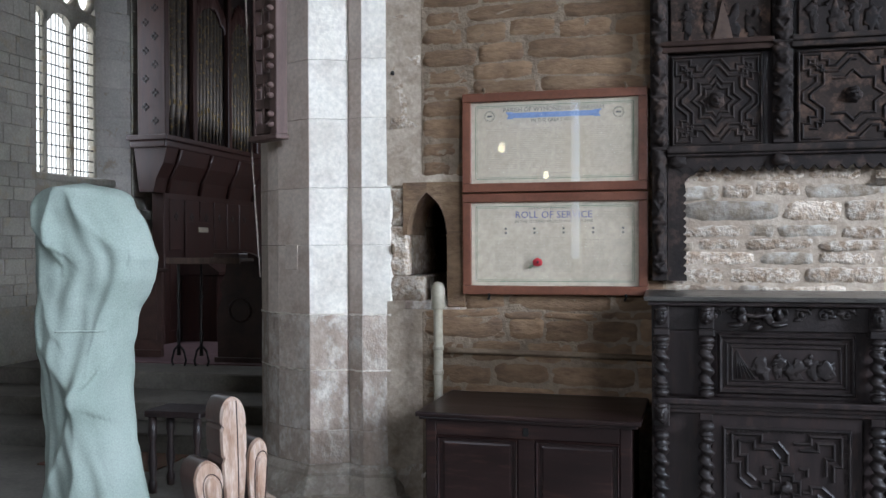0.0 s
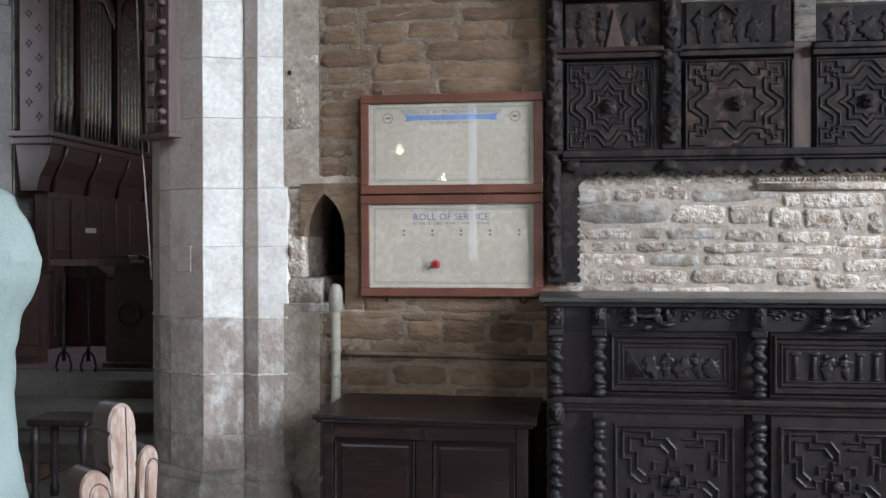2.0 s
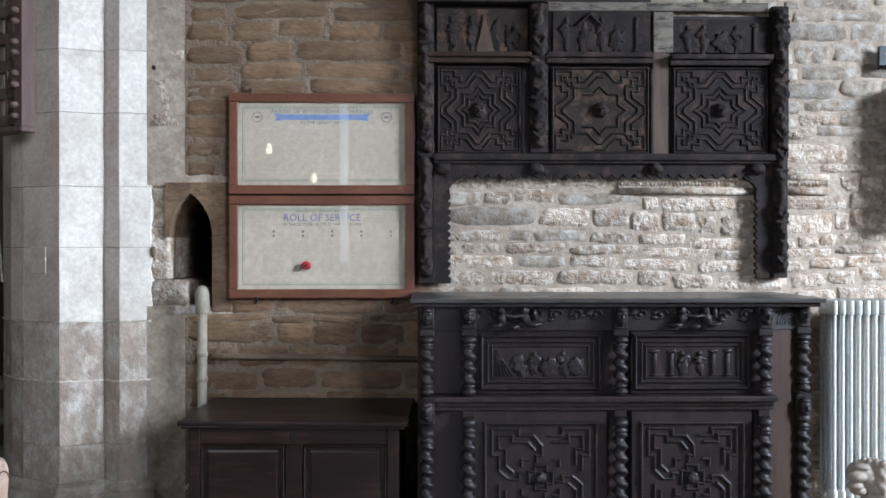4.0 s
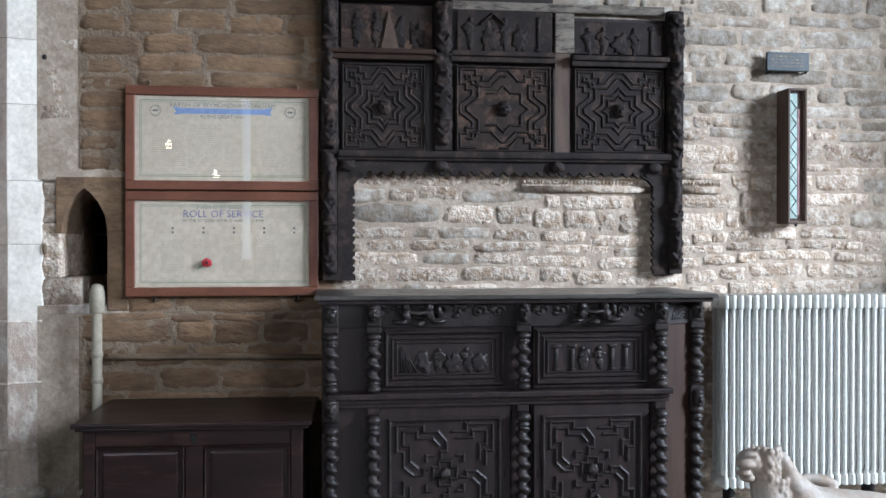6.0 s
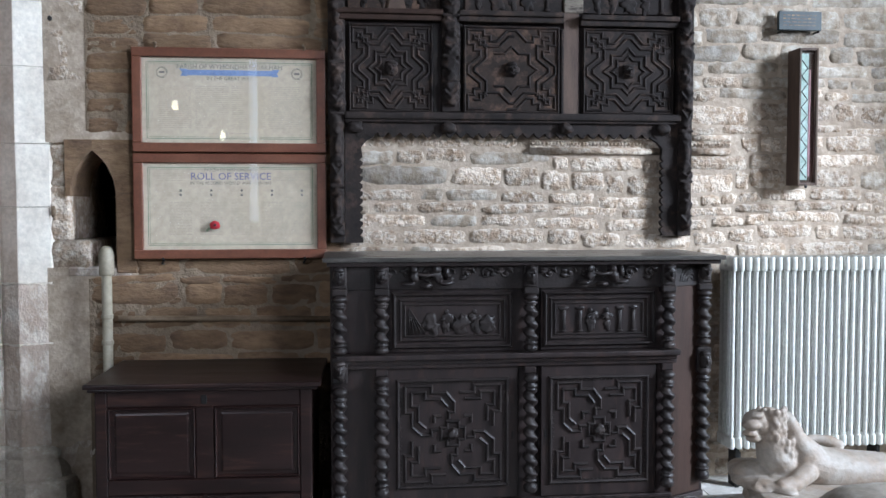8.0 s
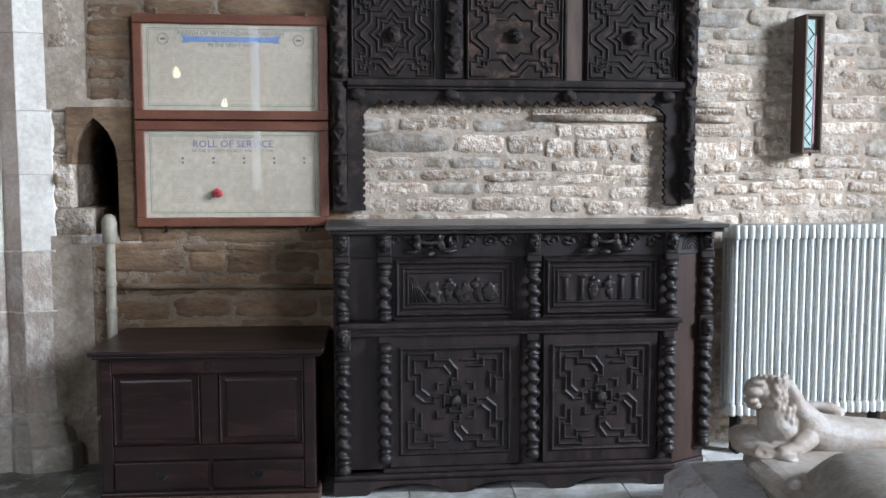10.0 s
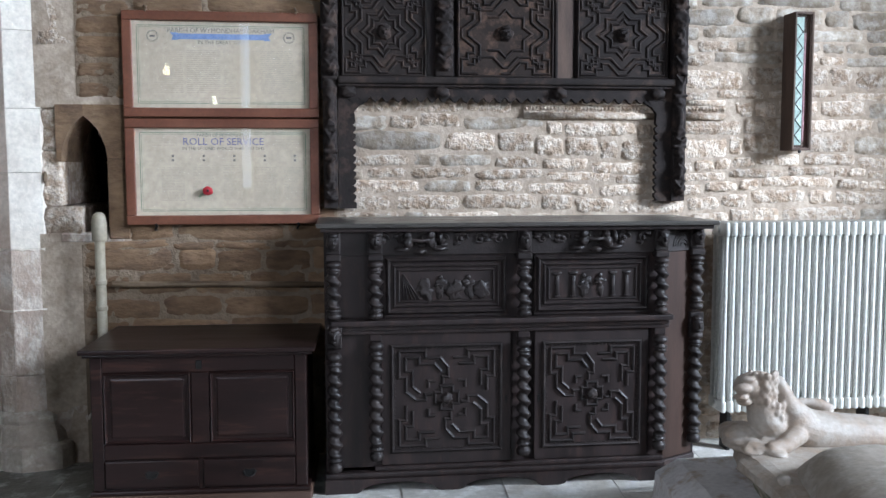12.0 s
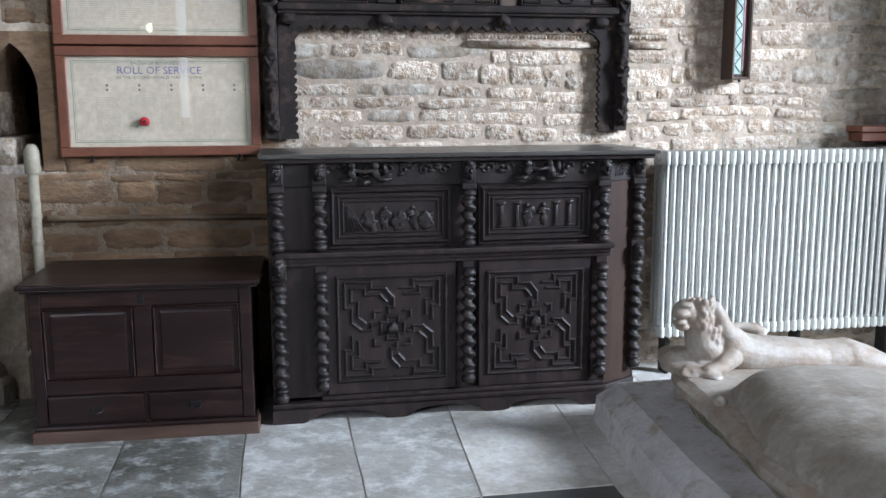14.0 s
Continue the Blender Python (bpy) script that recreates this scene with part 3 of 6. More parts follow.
# ---- barley-twist columns, used on the cupboard ----


def twist_mesh(name, length, r, turns, n=14, steps=72, depth=0.26, cap=0.05):
    """A barley-twist column with turned ends, standing on its origin."""
    bm = bmesh.new()
    prof = []
    c = cap
    for r0, h in ((0.80, 0.0), (1.0, 0.006), (1.1, 0.35 * c), (0.95, 0.55 * c), (0.62, 0.62 * c), (0.62, 0.72 * c), (1.05, 0.80 * c), (1.05, 0.92 * c), (0.62, c)):
        prof.append((r * r0, h))
    for i in range(1, steps):
        prof.append((r * 0.86, c + (length - 2 * c) * i / steps))
    for r0, h in ((0.62, c), (1.05, 0.92 * c), (1.05, 0.80 * c), (0.62, 0.70 * c), (0.7, 0.62 * c), (1.12, 0.45 * c), (1.12, 0.25 * c), (0.8, 0.06 * c), (0.5, 0.0)):
        prof.append((r * r0, length - h))

    def shape(a, h):
        if h < c * 1.001 or h > length - c * 1.001:
            return 1.0
        fade = min(1.0, (h - c) / (0.3 * c), (length - c - h) / (0.3 * c))
        return 1 + fade * depth * math.cos(a + 2 * math.pi * turns * (h - c) / (length - 2 * c))
    lathe(bm, prof, n, shape=shape)
    bmesh.ops.recalc_face_normals(bm, faces=bm.faces)
    for f in bm.faces:
        f.smooth = True
    me = bpy.data.meshes.new(name)
    bm.to_mesh(me)
    bm.free()
    me.materials.append(OAK_CARVED)
    return me


def mask_boss(bm, x, y, z, w, h, seed):
    """A carved grotesque head."""
    lump(bm, x, y, z, w * 0.5, 0.035, h * 0.5, 0.35, 40, 3, seed)
    lump(bm, x, y - 0.028, z - h * 0.04, w * 0.14, 0.02, h * 0.17, 0.1, 20, 2, seed + 1)
    lump(bm, x - w * 0.2, y - 0.022, z + h * 0.12, w * 0.13, 0.012, h * 0.07, 0.1, 20, 2, seed + 2)
    lump(bm, x + w * 0.2, y - 0.022, z + h * 0.12, w * 0.13, 0.012, h * 0.07, 0.1, 20, 2, seed + 3)
    lump(bm, x, y - 0.02, z - h * 0.28, w * 0.22, 0.014, h * 0.07, 0.1, 20, 2, seed + 4)
    lump(bm, x, y - 0.01, z + h * 0.36, w * 0.42, 0.025, h * 0.16, 0.4, 50, 2, seed + 5)
    return bm


def leafage(bm, x0, x1, y, z0, z1, count, seed):
    """Low-relief scrolling foliage between two heights."""
    r = random.Random(seed)
    for i in range(count):
        u = (i + 0.5) / count
        cx, cz = x0 + (x1 - x0) * u, (z0 + z1) / 2 + (z1 - z0) * 0.18 * (-1) ** i
        rad = min((z1 - z0) * 0.36, (x1 - x0) / count * 0.6)
        turn = (-1) ** i
        pts = [(cx + turn * rad * (1 - t / 16) * math.cos(t * 0.55), y - 0.003, cz + rad * (1 - t / 16) * math.sin(t * 0.55)) for t in range(13)]
        tube(bm, pts, 0.006, 5)
        lump(bm, cx, y - 0.004, cz, rad * 0.32, 0.012, rad * 0.32, 0.5, 60, 2, seed + i)
        for k in range(3):
            a = r.uniform(0, 6.28)
            lump(bm, cx + rad * 0.9 * math.cos(a), y - 0.002, cz + rad * 0.8 * math.sin(a), 0.022, 0.009, 0.012, 0.5, 60, 1, seed + i + k)
    return bm


def figures(bm, x0, x1, y, z0, z1, kinds, seed):
    """Small relief shapes on a carved scene: upright figures, columns and bushes, as plain lumps."""
    r = random.Random(seed)
    h = z1 - z0
    for i, kind in enumerate(kinds):
        x = x0 + (x1 - x0) * (i + 0.5) / len(kinds) + r.uniform(-0.008, 0.008)
        if kind == "f":
            lump(bm, x, y, z0 + h * 0.30, 0.022, 0.010, h * 0.30, 0.7, 45, 3, seed + i)
            lump(bm, x + r.uniform(-0.015, 0.015), y - 0.003, z0 + h * 0.58, 0.026, 0.012, h * 0.17, 0.7, 45, 3, seed + i + 3)
            lump(bm, x + r.uniform(-0.008, 0.008), y - 0.006, z0 + h * 0.82, 0.013, 0.013, h * 0.10, 0.2, 40, 2, seed + i + 7)
            tube(bm, [(x, y - 0.008, z0 + h * 0.6), (x + 0.03 * r.choice((-1, 1)), y - 0.012, z0 + h * 0.5)], 0.006, 5)
        elif kind == "c":
            box(bm, x - 0.009, x + 0.009, y - 0.014, y, z0, z0 + h * 0.82, 0.003)
            box(bm, x - 0.015, x + 0.015, y - 0.018, y, z0, z0 + h * 0.07, 0.003)
            lump(bm, x, y, z0 + h * 0.9, 0.022, 0.014, h * 0.09, 0.5, 60, 2, seed + i)
        elif kind == "b":
            lump(bm, x, y, z0 + h * 0.35, 0.040, 0.009, h * 0.34, 0.9, 40, 3, seed + i)
        elif kind == "t":
            for k in range(5):
                strap(bm, [(x - 0.03, z0 + h * 0.95), (x - 0.03 + 0.02 * k, z0)], 0.009, 0.012, y)
    for v in bm.verts:
        v.co.y = y + (v.co.y - y) * 0.62
    return bm


# ---- the carved cupboard ----
FRONT = 4.44
cup = thing("carved_cupboard", (0.89, FRONT, 0), "large black carved oak cupboard with barley-twist columns and panelled doors", "cupboard")
X0, X1 = -0.94, 1.03     # half-extents of the body from the thing's origin
BACK = 0.60
part("top_board", boxed(X0 - 0.035, X1 + 0.03, -0.055, BACK + 0.03, 1.330, 1.352, 0.006, 2), OAK_TOP, cup, "dusty flat top with its grey sheen partly in the colour")
part("cornice", boxed(X0 - 0.015, X1 + 0.01, -0.035, BACK, 1.308, 1.330, 0.006, 2), OAK_DARK, cup)
part("back_panel", boxed(X0 + 0.02, X1 - 0.02, BACK - 0.02, BACK, 0.06, 1.308), OAK_DARK, cup)
part("side_panel", boxed(X0, X0 + 0.03, 0.02, BACK - 0.02, 0.06, 1.308, 0.004), OAK_DARK, cup)
part("side_panel", boxed(X1 - 0.03, X1, 0.16, BACK - 0.02, 0.06, 1.308, 0.004), OAK_DARK, cup)
part("frieze", boxed(X0, 0.805, 0.0, 0.03, 1.19, 1.308, 0.003), OAK_CARVED, cup)
for xa, xb, n, seed in ((X0 + 0.24, -0.02, 7, 3), (0.10, 0.73, 6, 9)):
    for i in range(n):
        u0, u1 = xa + (xb - xa) * i / n, xa + (xb - xa) * (i + 1) / n
        part("frieze_scroll", leafage(bmesh.new(), u0, u1, 0.0, 1.20, 1.30, 1, seed + i), OAK_CARVED, cup, smooth=True)
for x, s in ((-0.47, 1), (0.42, 2)):
    bm = bmesh.new()
    for k, (dx, dz, rx, rz) in enumerate(((-0.06, 0.035, 0.022, 0.022), (0.055, 0.035, 0.022, 0.022), (-0.06, -0.002, 0.026, 0.03), (0.06, -0.002, 0.026, 0.03), (0.10, 0.02, 0.016, 0.03), (0.10, -0.03, 0.045, 0.014), (-0.09, -0.035, 0.04, 0.012), (0, -0.045, 0.03, 0.016))):
        lump(bm, x + dx, -0.018, 1.255 + dz, rx, 0.03, rz, 0.3, 40, 2, s + k)
    tube(bm, [(x - 0.05, -0.03, 1.268), (x, -0.04, 1.262), (x + 0.05, -0.03, 1.268)], 0.01, 6)
    fused(part("carved_boss", bm, OAK_CARVED, cup, "projecting carved boss on the frieze", smooth=True), 0.004)
# the carcass behind the columns
part("carcass_panel", boxed(X0 + 0.03, 0.80, 0.03, 0.06, 0.12, 1.19), OAK_DARK, cup)
for x0, x1, z0, z1 in ((X0 + 0.01, X0 + 0.30, 0.88, 1.19), (X0 + 0.01, X0 + 0.30, 0.12, 0.81)):
    part("end_panel", boxed(x0, x1, 0.016, 0.032, z0, z1, 0.003), OAK_DARK, cup)
part("canted_panel", boxed(-0.11, 0.11, -0.012, 0.012, 0.10, 1.19, 0.003), OAK_BROWN, cup, "bare brown splayed end panel").matrix_local = pose(0.895, 0.075, 0, 0, 0, 28)
part("canted_frieze", boxed(-0.11, 0.13, -0.016, 0.016, 1.19, 1.308, 0.003), OAK_CARVED, cup).matrix_local = pose(0.895, 0.072, 0, 0, 0, 28)
bm = bmesh.new()
for k in range(4):
    tube(bm, [(0.01 + (0.02 + 0.018 * k) * math.cos(a * math.pi / 8), -0.018, 1.215 + (0.02 + 0.018 * k) * math.sin(a * math.pi / 8)) for a in range(9)], 0.005, 5)
part("fan_carving", bm, OAK_CARVED, cup, "carved fan").matrix_local = pose(0.895, 0.072, 0, 0, 0, 28)
# middle rail
bm = bmesh.new()
box(bm, X0 + 0.03, 0.83, -0.045, 0.03, 0.845, 0.872, 0.006, 2)
box(bm, X0 + 0.03, 0.82, -0.025, 0.03, 0.822, 0.845, 0.008, 2)
part("middle_rail", bm, OAK_DARK, cup)
part("rail_moulding", boxed(X0 + 0.03, 0.82, -0.012, 0.03, 0.800, 0.822, 0.006, 2), OAK_DARK, cup)
# base with an arched lower edge
pts = [(X0 - 0.005, 0.0), (X0 + 0.14, 0.0)]
for i in range(3):
    xa = X0 + 0.14 + i * 0.52
    pts += [(xa + 0.03, 0.012)] + [(xa + 0.22 + 0.19 * -math.cos(a * math.pi / 8), 0.012 + 0.045 * math.sin(a * math.pi / 8)) for a in range(9)] + [(xa + 0.44, 0.0), (xa + 0.50, 0.0)]
pts = [p for p in pts if p[0] < 0.775] + [(0.80, 0.0), (0.80, 0.075), (X0 - 0.005, 0.075)]
bm = bmesh.new()
prism(bm, pts, -0.035, 0.02, "y")
part("base_board", bm, OAK_DARK, cup, "base board with a scalloped lower edge")
part("base_moulding", boxed(X0 - 0.005, 0.80, -0.025, 0.03, 0.075, 0.105, 0.010, 2), OAK_DARK, cup)
part("door_sill", boxed(X0 + 0.24, 0.80, -0.012, 0.03, 0.105, 0.128, 0.005), OAK_DARK, cup)
part("side_base", boxed(-0.12, 0.12, -0.02, 0.02, 0.0, 0.10, 0.004), OAK_DARK, cup).matrix_local = pose(0.90, 0.065, 0, 0, 0, 28)

upper = twist_mesh("column", 0.285, 0.034, 3.0, steps=60, cap=0.050, depth=0.32)
lower = twist_mesh("column", 0.60, 0.034, 7.4, steps=150, cap=0.070, depth=0.32)
COLS = ((X0 + 0.045, -0.005), (X0 + 0.250, -0.005), (0.055, -0.005), (0.770, 0.0), (1.000, 0.10))
for k, (x, y) in enumerate(COLS):
    for me, z in ((upper, 0.880), (lower, 0.165 if k not in (0,) else 0.115)):
        ob = new("column", me)
        ob.parent = cup
        ob.matrix_local = pose(x, y - 0.015, z, 0, 0, 40 * k)
    bm = bmesh.new()
    box(bm, x - 0.038, x + 0.038, y - 0.035, y + 0.03, 1.165, 1.20, 0.006)
    box(bm, x - 0.036, x + 0.036, y - 0.022, y + 0.03, 1.20, 1.308, 0.005)
    part("bracket", bm, OAK_CARVED, cup)
    bm = mask_boss(bmesh.new(), x, y - 0.03, 1.262, 0.062, 0.085, k * 3.1)
    part("carved_head", bm, OAK_CARVED, cup, smooth=True)
    if k in (0, 4):
        bm = boxed(x - 0.038, x + 0.038, y - 0.03, y + 0.03, 0.735, 0.865, 0.005)
        part("bracket", bm, OAK_CARVED, cup)
        bm = mask_boss(bmesh.new(), x, y - 0.036, 0.80, 0.064, 0.095, k * 2.3 + 9)
        part("carved_head", bm, OAK_CARVED, cup, smooth=True)
    else:
        part("bracket", boxed(x - 0.03, x + 0.03, y - 0.012, y + 0.03, 0.765, 0.80, 0.004), OAK_DARK, cup)

BAND = [(0.98, 0.98), (0.44, 0.98), (0.44, 0.84), (0.14, 0.84), (-0.03, 0.64), (-0.03, 0.44), (0.08, 0.44), (0.08, 0.30)]
BAND_INNER = [(0.85, 0.85), (0.57, 0.85), (0.57, 0.71), (0.25, 0.71), (0.11, 0.55)]
QUAD = [BAND, [(v, u) for u, v in BAND], BAND_INNER, [(v, u) for u, v in BAND_INNER],
        [(0.24, 0.36), (0.38, 0.36), (0.38, 0.22)], [(0.0, 0.24), (0.12, 0.24), (0.12, 0.12), (0.24, 0.12), (0.24, 0.0)]]


def strap_piece(path):
    bm = bmesh.new()
    strap(bm, path, 0.0185, 0.012, 0.004)
    return bm


def lower_door(cx, w, hinge):
    door = part("door", boxed(cx - w / 2, cx + w / 2, 0.004, 0.03, 0.13, 0.80, 0.003), OAK_DARK, cup)
    pw, z0, z1 = w * 0.37, 0.20, 0.735
    cz, ph = (z0 + z1) / 2, (z1 - z0) / 2
    bm = bmesh.new()
    strap(bm, [(cx - pw - 0.03, z0), (cx + pw + 0.03, z0), (cx + pw + 0.03, z1), (cx - pw - 0.03, z1)], 0.022, 0.014, 0.004, True)
    part("panel_frame", bm, OAK_CARVED, door)
    for k, path in enumerate(QUAD):
        for q, m in enumerate(mirrored(path, cx, cz, pw, ph * 0.92)):
            if k < 4 and q in (0, 3):
                m = m[:4]      # the band that passes under stops short of the crossing
            part("strapwork", strap_piece(m), OAK_CARVED, door)
    bm = lump(bmesh.new(), cx, -0.002, cz, 0.027, 0.024, 0.029, 0.35, 60, 3, cx)
    part("boss", bm, OAK_CARVED, door, smooth=True)
    bm = bmesh.new()
    for i in range(22):
        u = -1 + 2 * (i + 0.5) / 22
        for sx, sz in ((u, 1), (u, -1), (1, u), (-1, u)):
            lump(bm, cx + sx * (pw + 0.017 if abs(sx) == 1 else pw), 0.002, cz + sz * (ph - 0.012 if abs(sz) == 1 else ph - 0.02), 0.006, 0.005, 0.006, 0, 1, 1)
    part("beading", bm, OAK_CARVED, door)
    hx = cx + hinge * w * 0.46
    part("keyhole_plate", boxed(hx - 0.006, hx + 0.006, 0.001, 0.01, 0.43, 0.47, 0.002), IRON, door)


def upper_panel(cx, w, kinds, seed):
    pan = part("upper_panel", boxed(cx - w / 2, cx + w / 2, 0.014, 0.04, 0.88, 1.19), OAK_DARK, cup)
    z0, z1 = 0.905, 1.165
    bm = bmesh.new()
    for inset, wd, hh in ((0.0, 0.024, 0.020), (0.030, 0.014, 0.012), (0.052, 0.012, 0.008)):
        a, b, c, d = cx - w / 2 + 0.02 + inset, cx + w / 2 - 0.02 - inset, z0 + inset, z1 - inset
        strap(bm, [(a, c), (b, c), (b, d), (a, d)], wd, hh, 0.014, True)
    part("panel_frame", bm, OAK_CARVED, pan)
    bm = figures(bmesh.new(), cx - w / 2 + 0.085, cx + w / 2 - 0.085, 0.012, z0 + 0.062, z1 - 0.065, kinds, seed)
    part("relief_carving", bm, OAK_CARVED, pan, "low-relief carved scene", smooth=True)


lower_door(-0.335, 0.66, 1)
lower_door(0.415, 0.60, -1)
upper_panel(-0.335, 0.62, "tbfbfb", 5)
upper_panel(0.415, 0.60, "ccffcc", 8)

# ---- carved overmantel fixed to the wall ----
over = thing("carved_overmantel", (0, 5.02, 0), "black carved oak overmantel with three strapwork panels, fixed to the wall", "overmantel")
STAR = [(0, 0.56), (0.15, 0.39), (0.38, 0.39), (0.38, 0.15), (0.56, 0)]
STAR2 = [(0, 0.38), (0.10, 0.27), (0.26, 0.27), (0.26, 0.10), (0.38, 0)]
OUTER = [(0, 0.94), (0.10, 0.94), (0.32, 0.68), (0.46, 0.68), (0.46, 0.81), (0.60, 0.81), (0.60, 0.94), (0.94, 0.94), (0.94, 0.60), (0.81, 0.60), (0.81, 0.46), (0.68, 0.46), (0.68, 0.32), (0.94, 0.10), (0.94, 0)]
INNER = [(0, 0.80), (0.05, 0.80), (0.27, 0.55), (0.59, 0.55), (0.59, 0.68), (0.72, 0.68), (0.72, 0.81), (0.81, 0.81), (0.81, 0.72), (0.68, 0.72), (0.68, 0.59), (0.55, 0.59), (0.55, 0.27), (0.80, 0.05), (0.80, 0)]


def star_ring(path):
    up = path + [(u, -v) for u, v in reversed(path[:-1])]
    return up + [(-u, v) for u, v in reversed(up[1:-1])]


def star_panel(x0, x1, mat, broken=0):
    z0, z1 = 2.125, 2.605
    cx, cz, sx, sz = (x0 + x1) / 2, (z0 + z1) / 2, (x1 - x0) / 2, (z1 - z0) / 2
    pan = part("star_panel", boxed(x0, x1, 0.02, 0.06, z0, z1), mat, over)
    bm = bmesh.new()
    strap(bm, [(cx + u * sx, cz + v * sz) for u, v in ((-0.98, -0.98), (0.98, -0.98), (0.98, 0.98), (-0.98, 0.98))], 0.016, 0.012, 0.02, True)
    for path, gaps in ((OUTER, ((30, 34),)), (INNER, ((2, 6), (33, 36))), (STAR, ((11, 14),)), (STAR2, ())):
        ring = [(cx + u * sx * 0.97, cz + v * sz * 0.97) for u, v in star_ring(path)]
        if not broken:
            strap(bm, ring, 0.0165, 0.009, 0.02, True)
        elif path is not STAR2:
            lost = {k % len(ring) for a, b in gaps for k in range(a, b)}
            run = []
            for k in range(len(ring) + 1):
                if k in lost or k == len(ring):
                    if len(run) > 1:
                        strap(bm, run + ([ring[0]] if k == len(ring) and 0 not in lost else []), 0.0165, 0.009, 0.02)
                    run = []
                else:
                    run.append(ring[k])
    part("strapwork", bm, OAK_OVER, pan, "raised star strapwork")
    bm = mask_boss(bmesh.new(), cx, 0.020, cz, 0.074, 0.082, x0 * 5)
    part("carved_head", bm, OAK_OVER, pan, smooth=True)
    return pan


star_panel(0.055, 0.515, OAK_OVER)
star_panel(0.692, 1.235, OAK_SCARRED, 1)
star_panel(1.372, 1.905, OAK_OVER)
part("backing_board", boxed(-0.06, 1.255, 0.045, 0.075, 2.06, 3.12), OAK_DARK, over)
part("backing_board", boxed(1.255, 2.00, 0.045, 0.075, 2.06, 2.90), OAK_DARK, over)
part("bare_strip", boxed(1.262, 1.350, 0.026, 0.045, 2.125, 2.92, 0.002), OAK_PALE, over, "pale bare board where a pilaster is missing")
part("lost_piece", boxed(1.245, 1.262, 0.014, 0.045, 2.125, 2.60, 0.004), OAK_OVER, over)
bm = bmesh.new()
box(bm, -0.02, 0.575, -0.012, 0.05, 2.625, 2.655, 0.006, 2)
box(bm, -0.02, 0.575, -0.03, 0.05, 2.655, 2.685, 0.010, 2)
part("upper_rail", bm, OAK_BROWN, over)
bm = bmesh.new()
box(bm, 0.66, 1.255, -0.012, 0.05, 2.625, 2.655, 0.006, 2)
box(bm, 0.66, 1.255, -0.03, 0.05, 2.655, 2.685, 0.010, 2)
part("upper_rail", bm, OAK_OVER, over)
bm = bmesh.new()
box(bm, 1.352, 1.925, -0.012, 0.05, 2.615, 2.645, 0.006, 2)
box(bm, 1.352, 1.925, -0.03, 0.05, 2.645, 2.675, 0.010, 2)
part("upper_rail", bm, OAK_OVER, over)
bm = bmesh.new()
box(bm, 0.03, 1.94, -0.028, 0.05, 2.082, 2.122, 0.012, 2)
box(bm, 0.03, 1.94, -0.012, 0.05, 2.066, 2.083, 0.005)
part("lower_rail", bm, OAK_OVER, over)
# scalloped apron
pts = [(0.03, 2.07)]
N = 28
for i in range(N):
    xa, xb = 0.10 + 1.76 * i / N, 0.10 + 1.76 * (i + 1) / N
    pts += [(xa, 1.992), (xa + (xb - xa) * 0.25, 1.984), (xa + (xb - xa) * 0.5, 2.000), (xa + (xb - xa) * 0.75, 2.012)]
pts += [(1.94, 1.99), (1.94, 2.07)]
bm = bmesh.new()
prism(bm, pts, 0.01, 0.045, "y")
part("apron", bm, OAK_OVER, over, "scalloped apron board")
for x in (0.085, 0.60, 1.27, 1.84):
    bm = lump(bmesh.new(), x, 0.0, 2.04, 0.042, 0.03, 0.032, 0.35, 40, 3, x)
    part("carved_boss", bm, OAK_OVER, over, smooth=True)
# jamb boards with ragged inner edges
for s, xo, xi in ((1, 0.03, 0.118), (-1, 1.93, 1.845)):
    pts = [(xo, 1.40 if s > 0 else 1.43), (xi + s * 0.012, 1.40 if s > 0 else 1.43)]
    K = 11
    for i in range(K):
        za, zb = 1.42 + 0.46 * i / K, 1.42 + 0.46 * (i + 1) / K
        pts += [(xi + s * 0.010, za + 0.01), (xi - s * 0.006, (za + zb) / 2), (xi + s * 0.008, zb - 0.006)]
    pts += [(xi + s * 0.002, 1.93), (xi + s * 0.03, 1.965), (xi + s * 0.075, 1.99), (xi + s * 0.08, 2.07), (xo, 2.07)]
    bm = bmesh.new()
    prism(bm, pts, 0.015, 0.05, "y")
    part("jamb_board", bm, OAK_OVER, over, "jamb board with a ragged scalloped edge")


def term_stile(x, z0, z1, w, seed, name="carved_stile"):
    """A tall stile carved with stacked figures, scrolls and swags."""
    bm = boxed(x - w / 2, x + w / 2, 0.0, 0.06, z0, z1)
    r = random.Random(seed)
    z, i = z0 + 0.03, 0
    while z < z1 - 0.03:
        h = r.choice((0.05, 0.07, 0.09, 0.12))
        k = i % 4
        lump(bm, x + r.uniform(-0.006, 0.006), -0.006, z + h / 2, w * (0.46 if k != 2 else 0.3), 0.035 + 0.012 * (k == 1), h * 0.52, 0.4, 34, 3, seed + i * 1.3)
        if k == 3:
            box(bm, x - w * 0.5, x + w * 0.5, -0.03, 0.0, z + h, z + h + 0.018, 0.004)
            z += 0.018
        if k == 0:
            tube(bm, [(x - w * 0.4, -0.03, z + h), (x, -0.045, z + h * 0.5), (x + w * 0.4, -0.03, z + h)], 0.008, 5)
        z += h * 0.86
        i += 1
    fused(part(name, bm, OAK_OVER, over, smooth=True), 0.006)


term_stile(-0.012, 1.40, 2.10, 0.078, 3)
term_stile(-0.012, 2.10, 3.12, 0.090, 5)
term_stile(1.970, 1.43, 2.10, 0.080, 7)
term_stile(1.970, 2.10, 2.95, 0.092, 11)
term_stile(0.616, 2.125, 2.62, 0.100, 13)
term_stile(0.616, 2.62, 3.12, 0.100, 17)
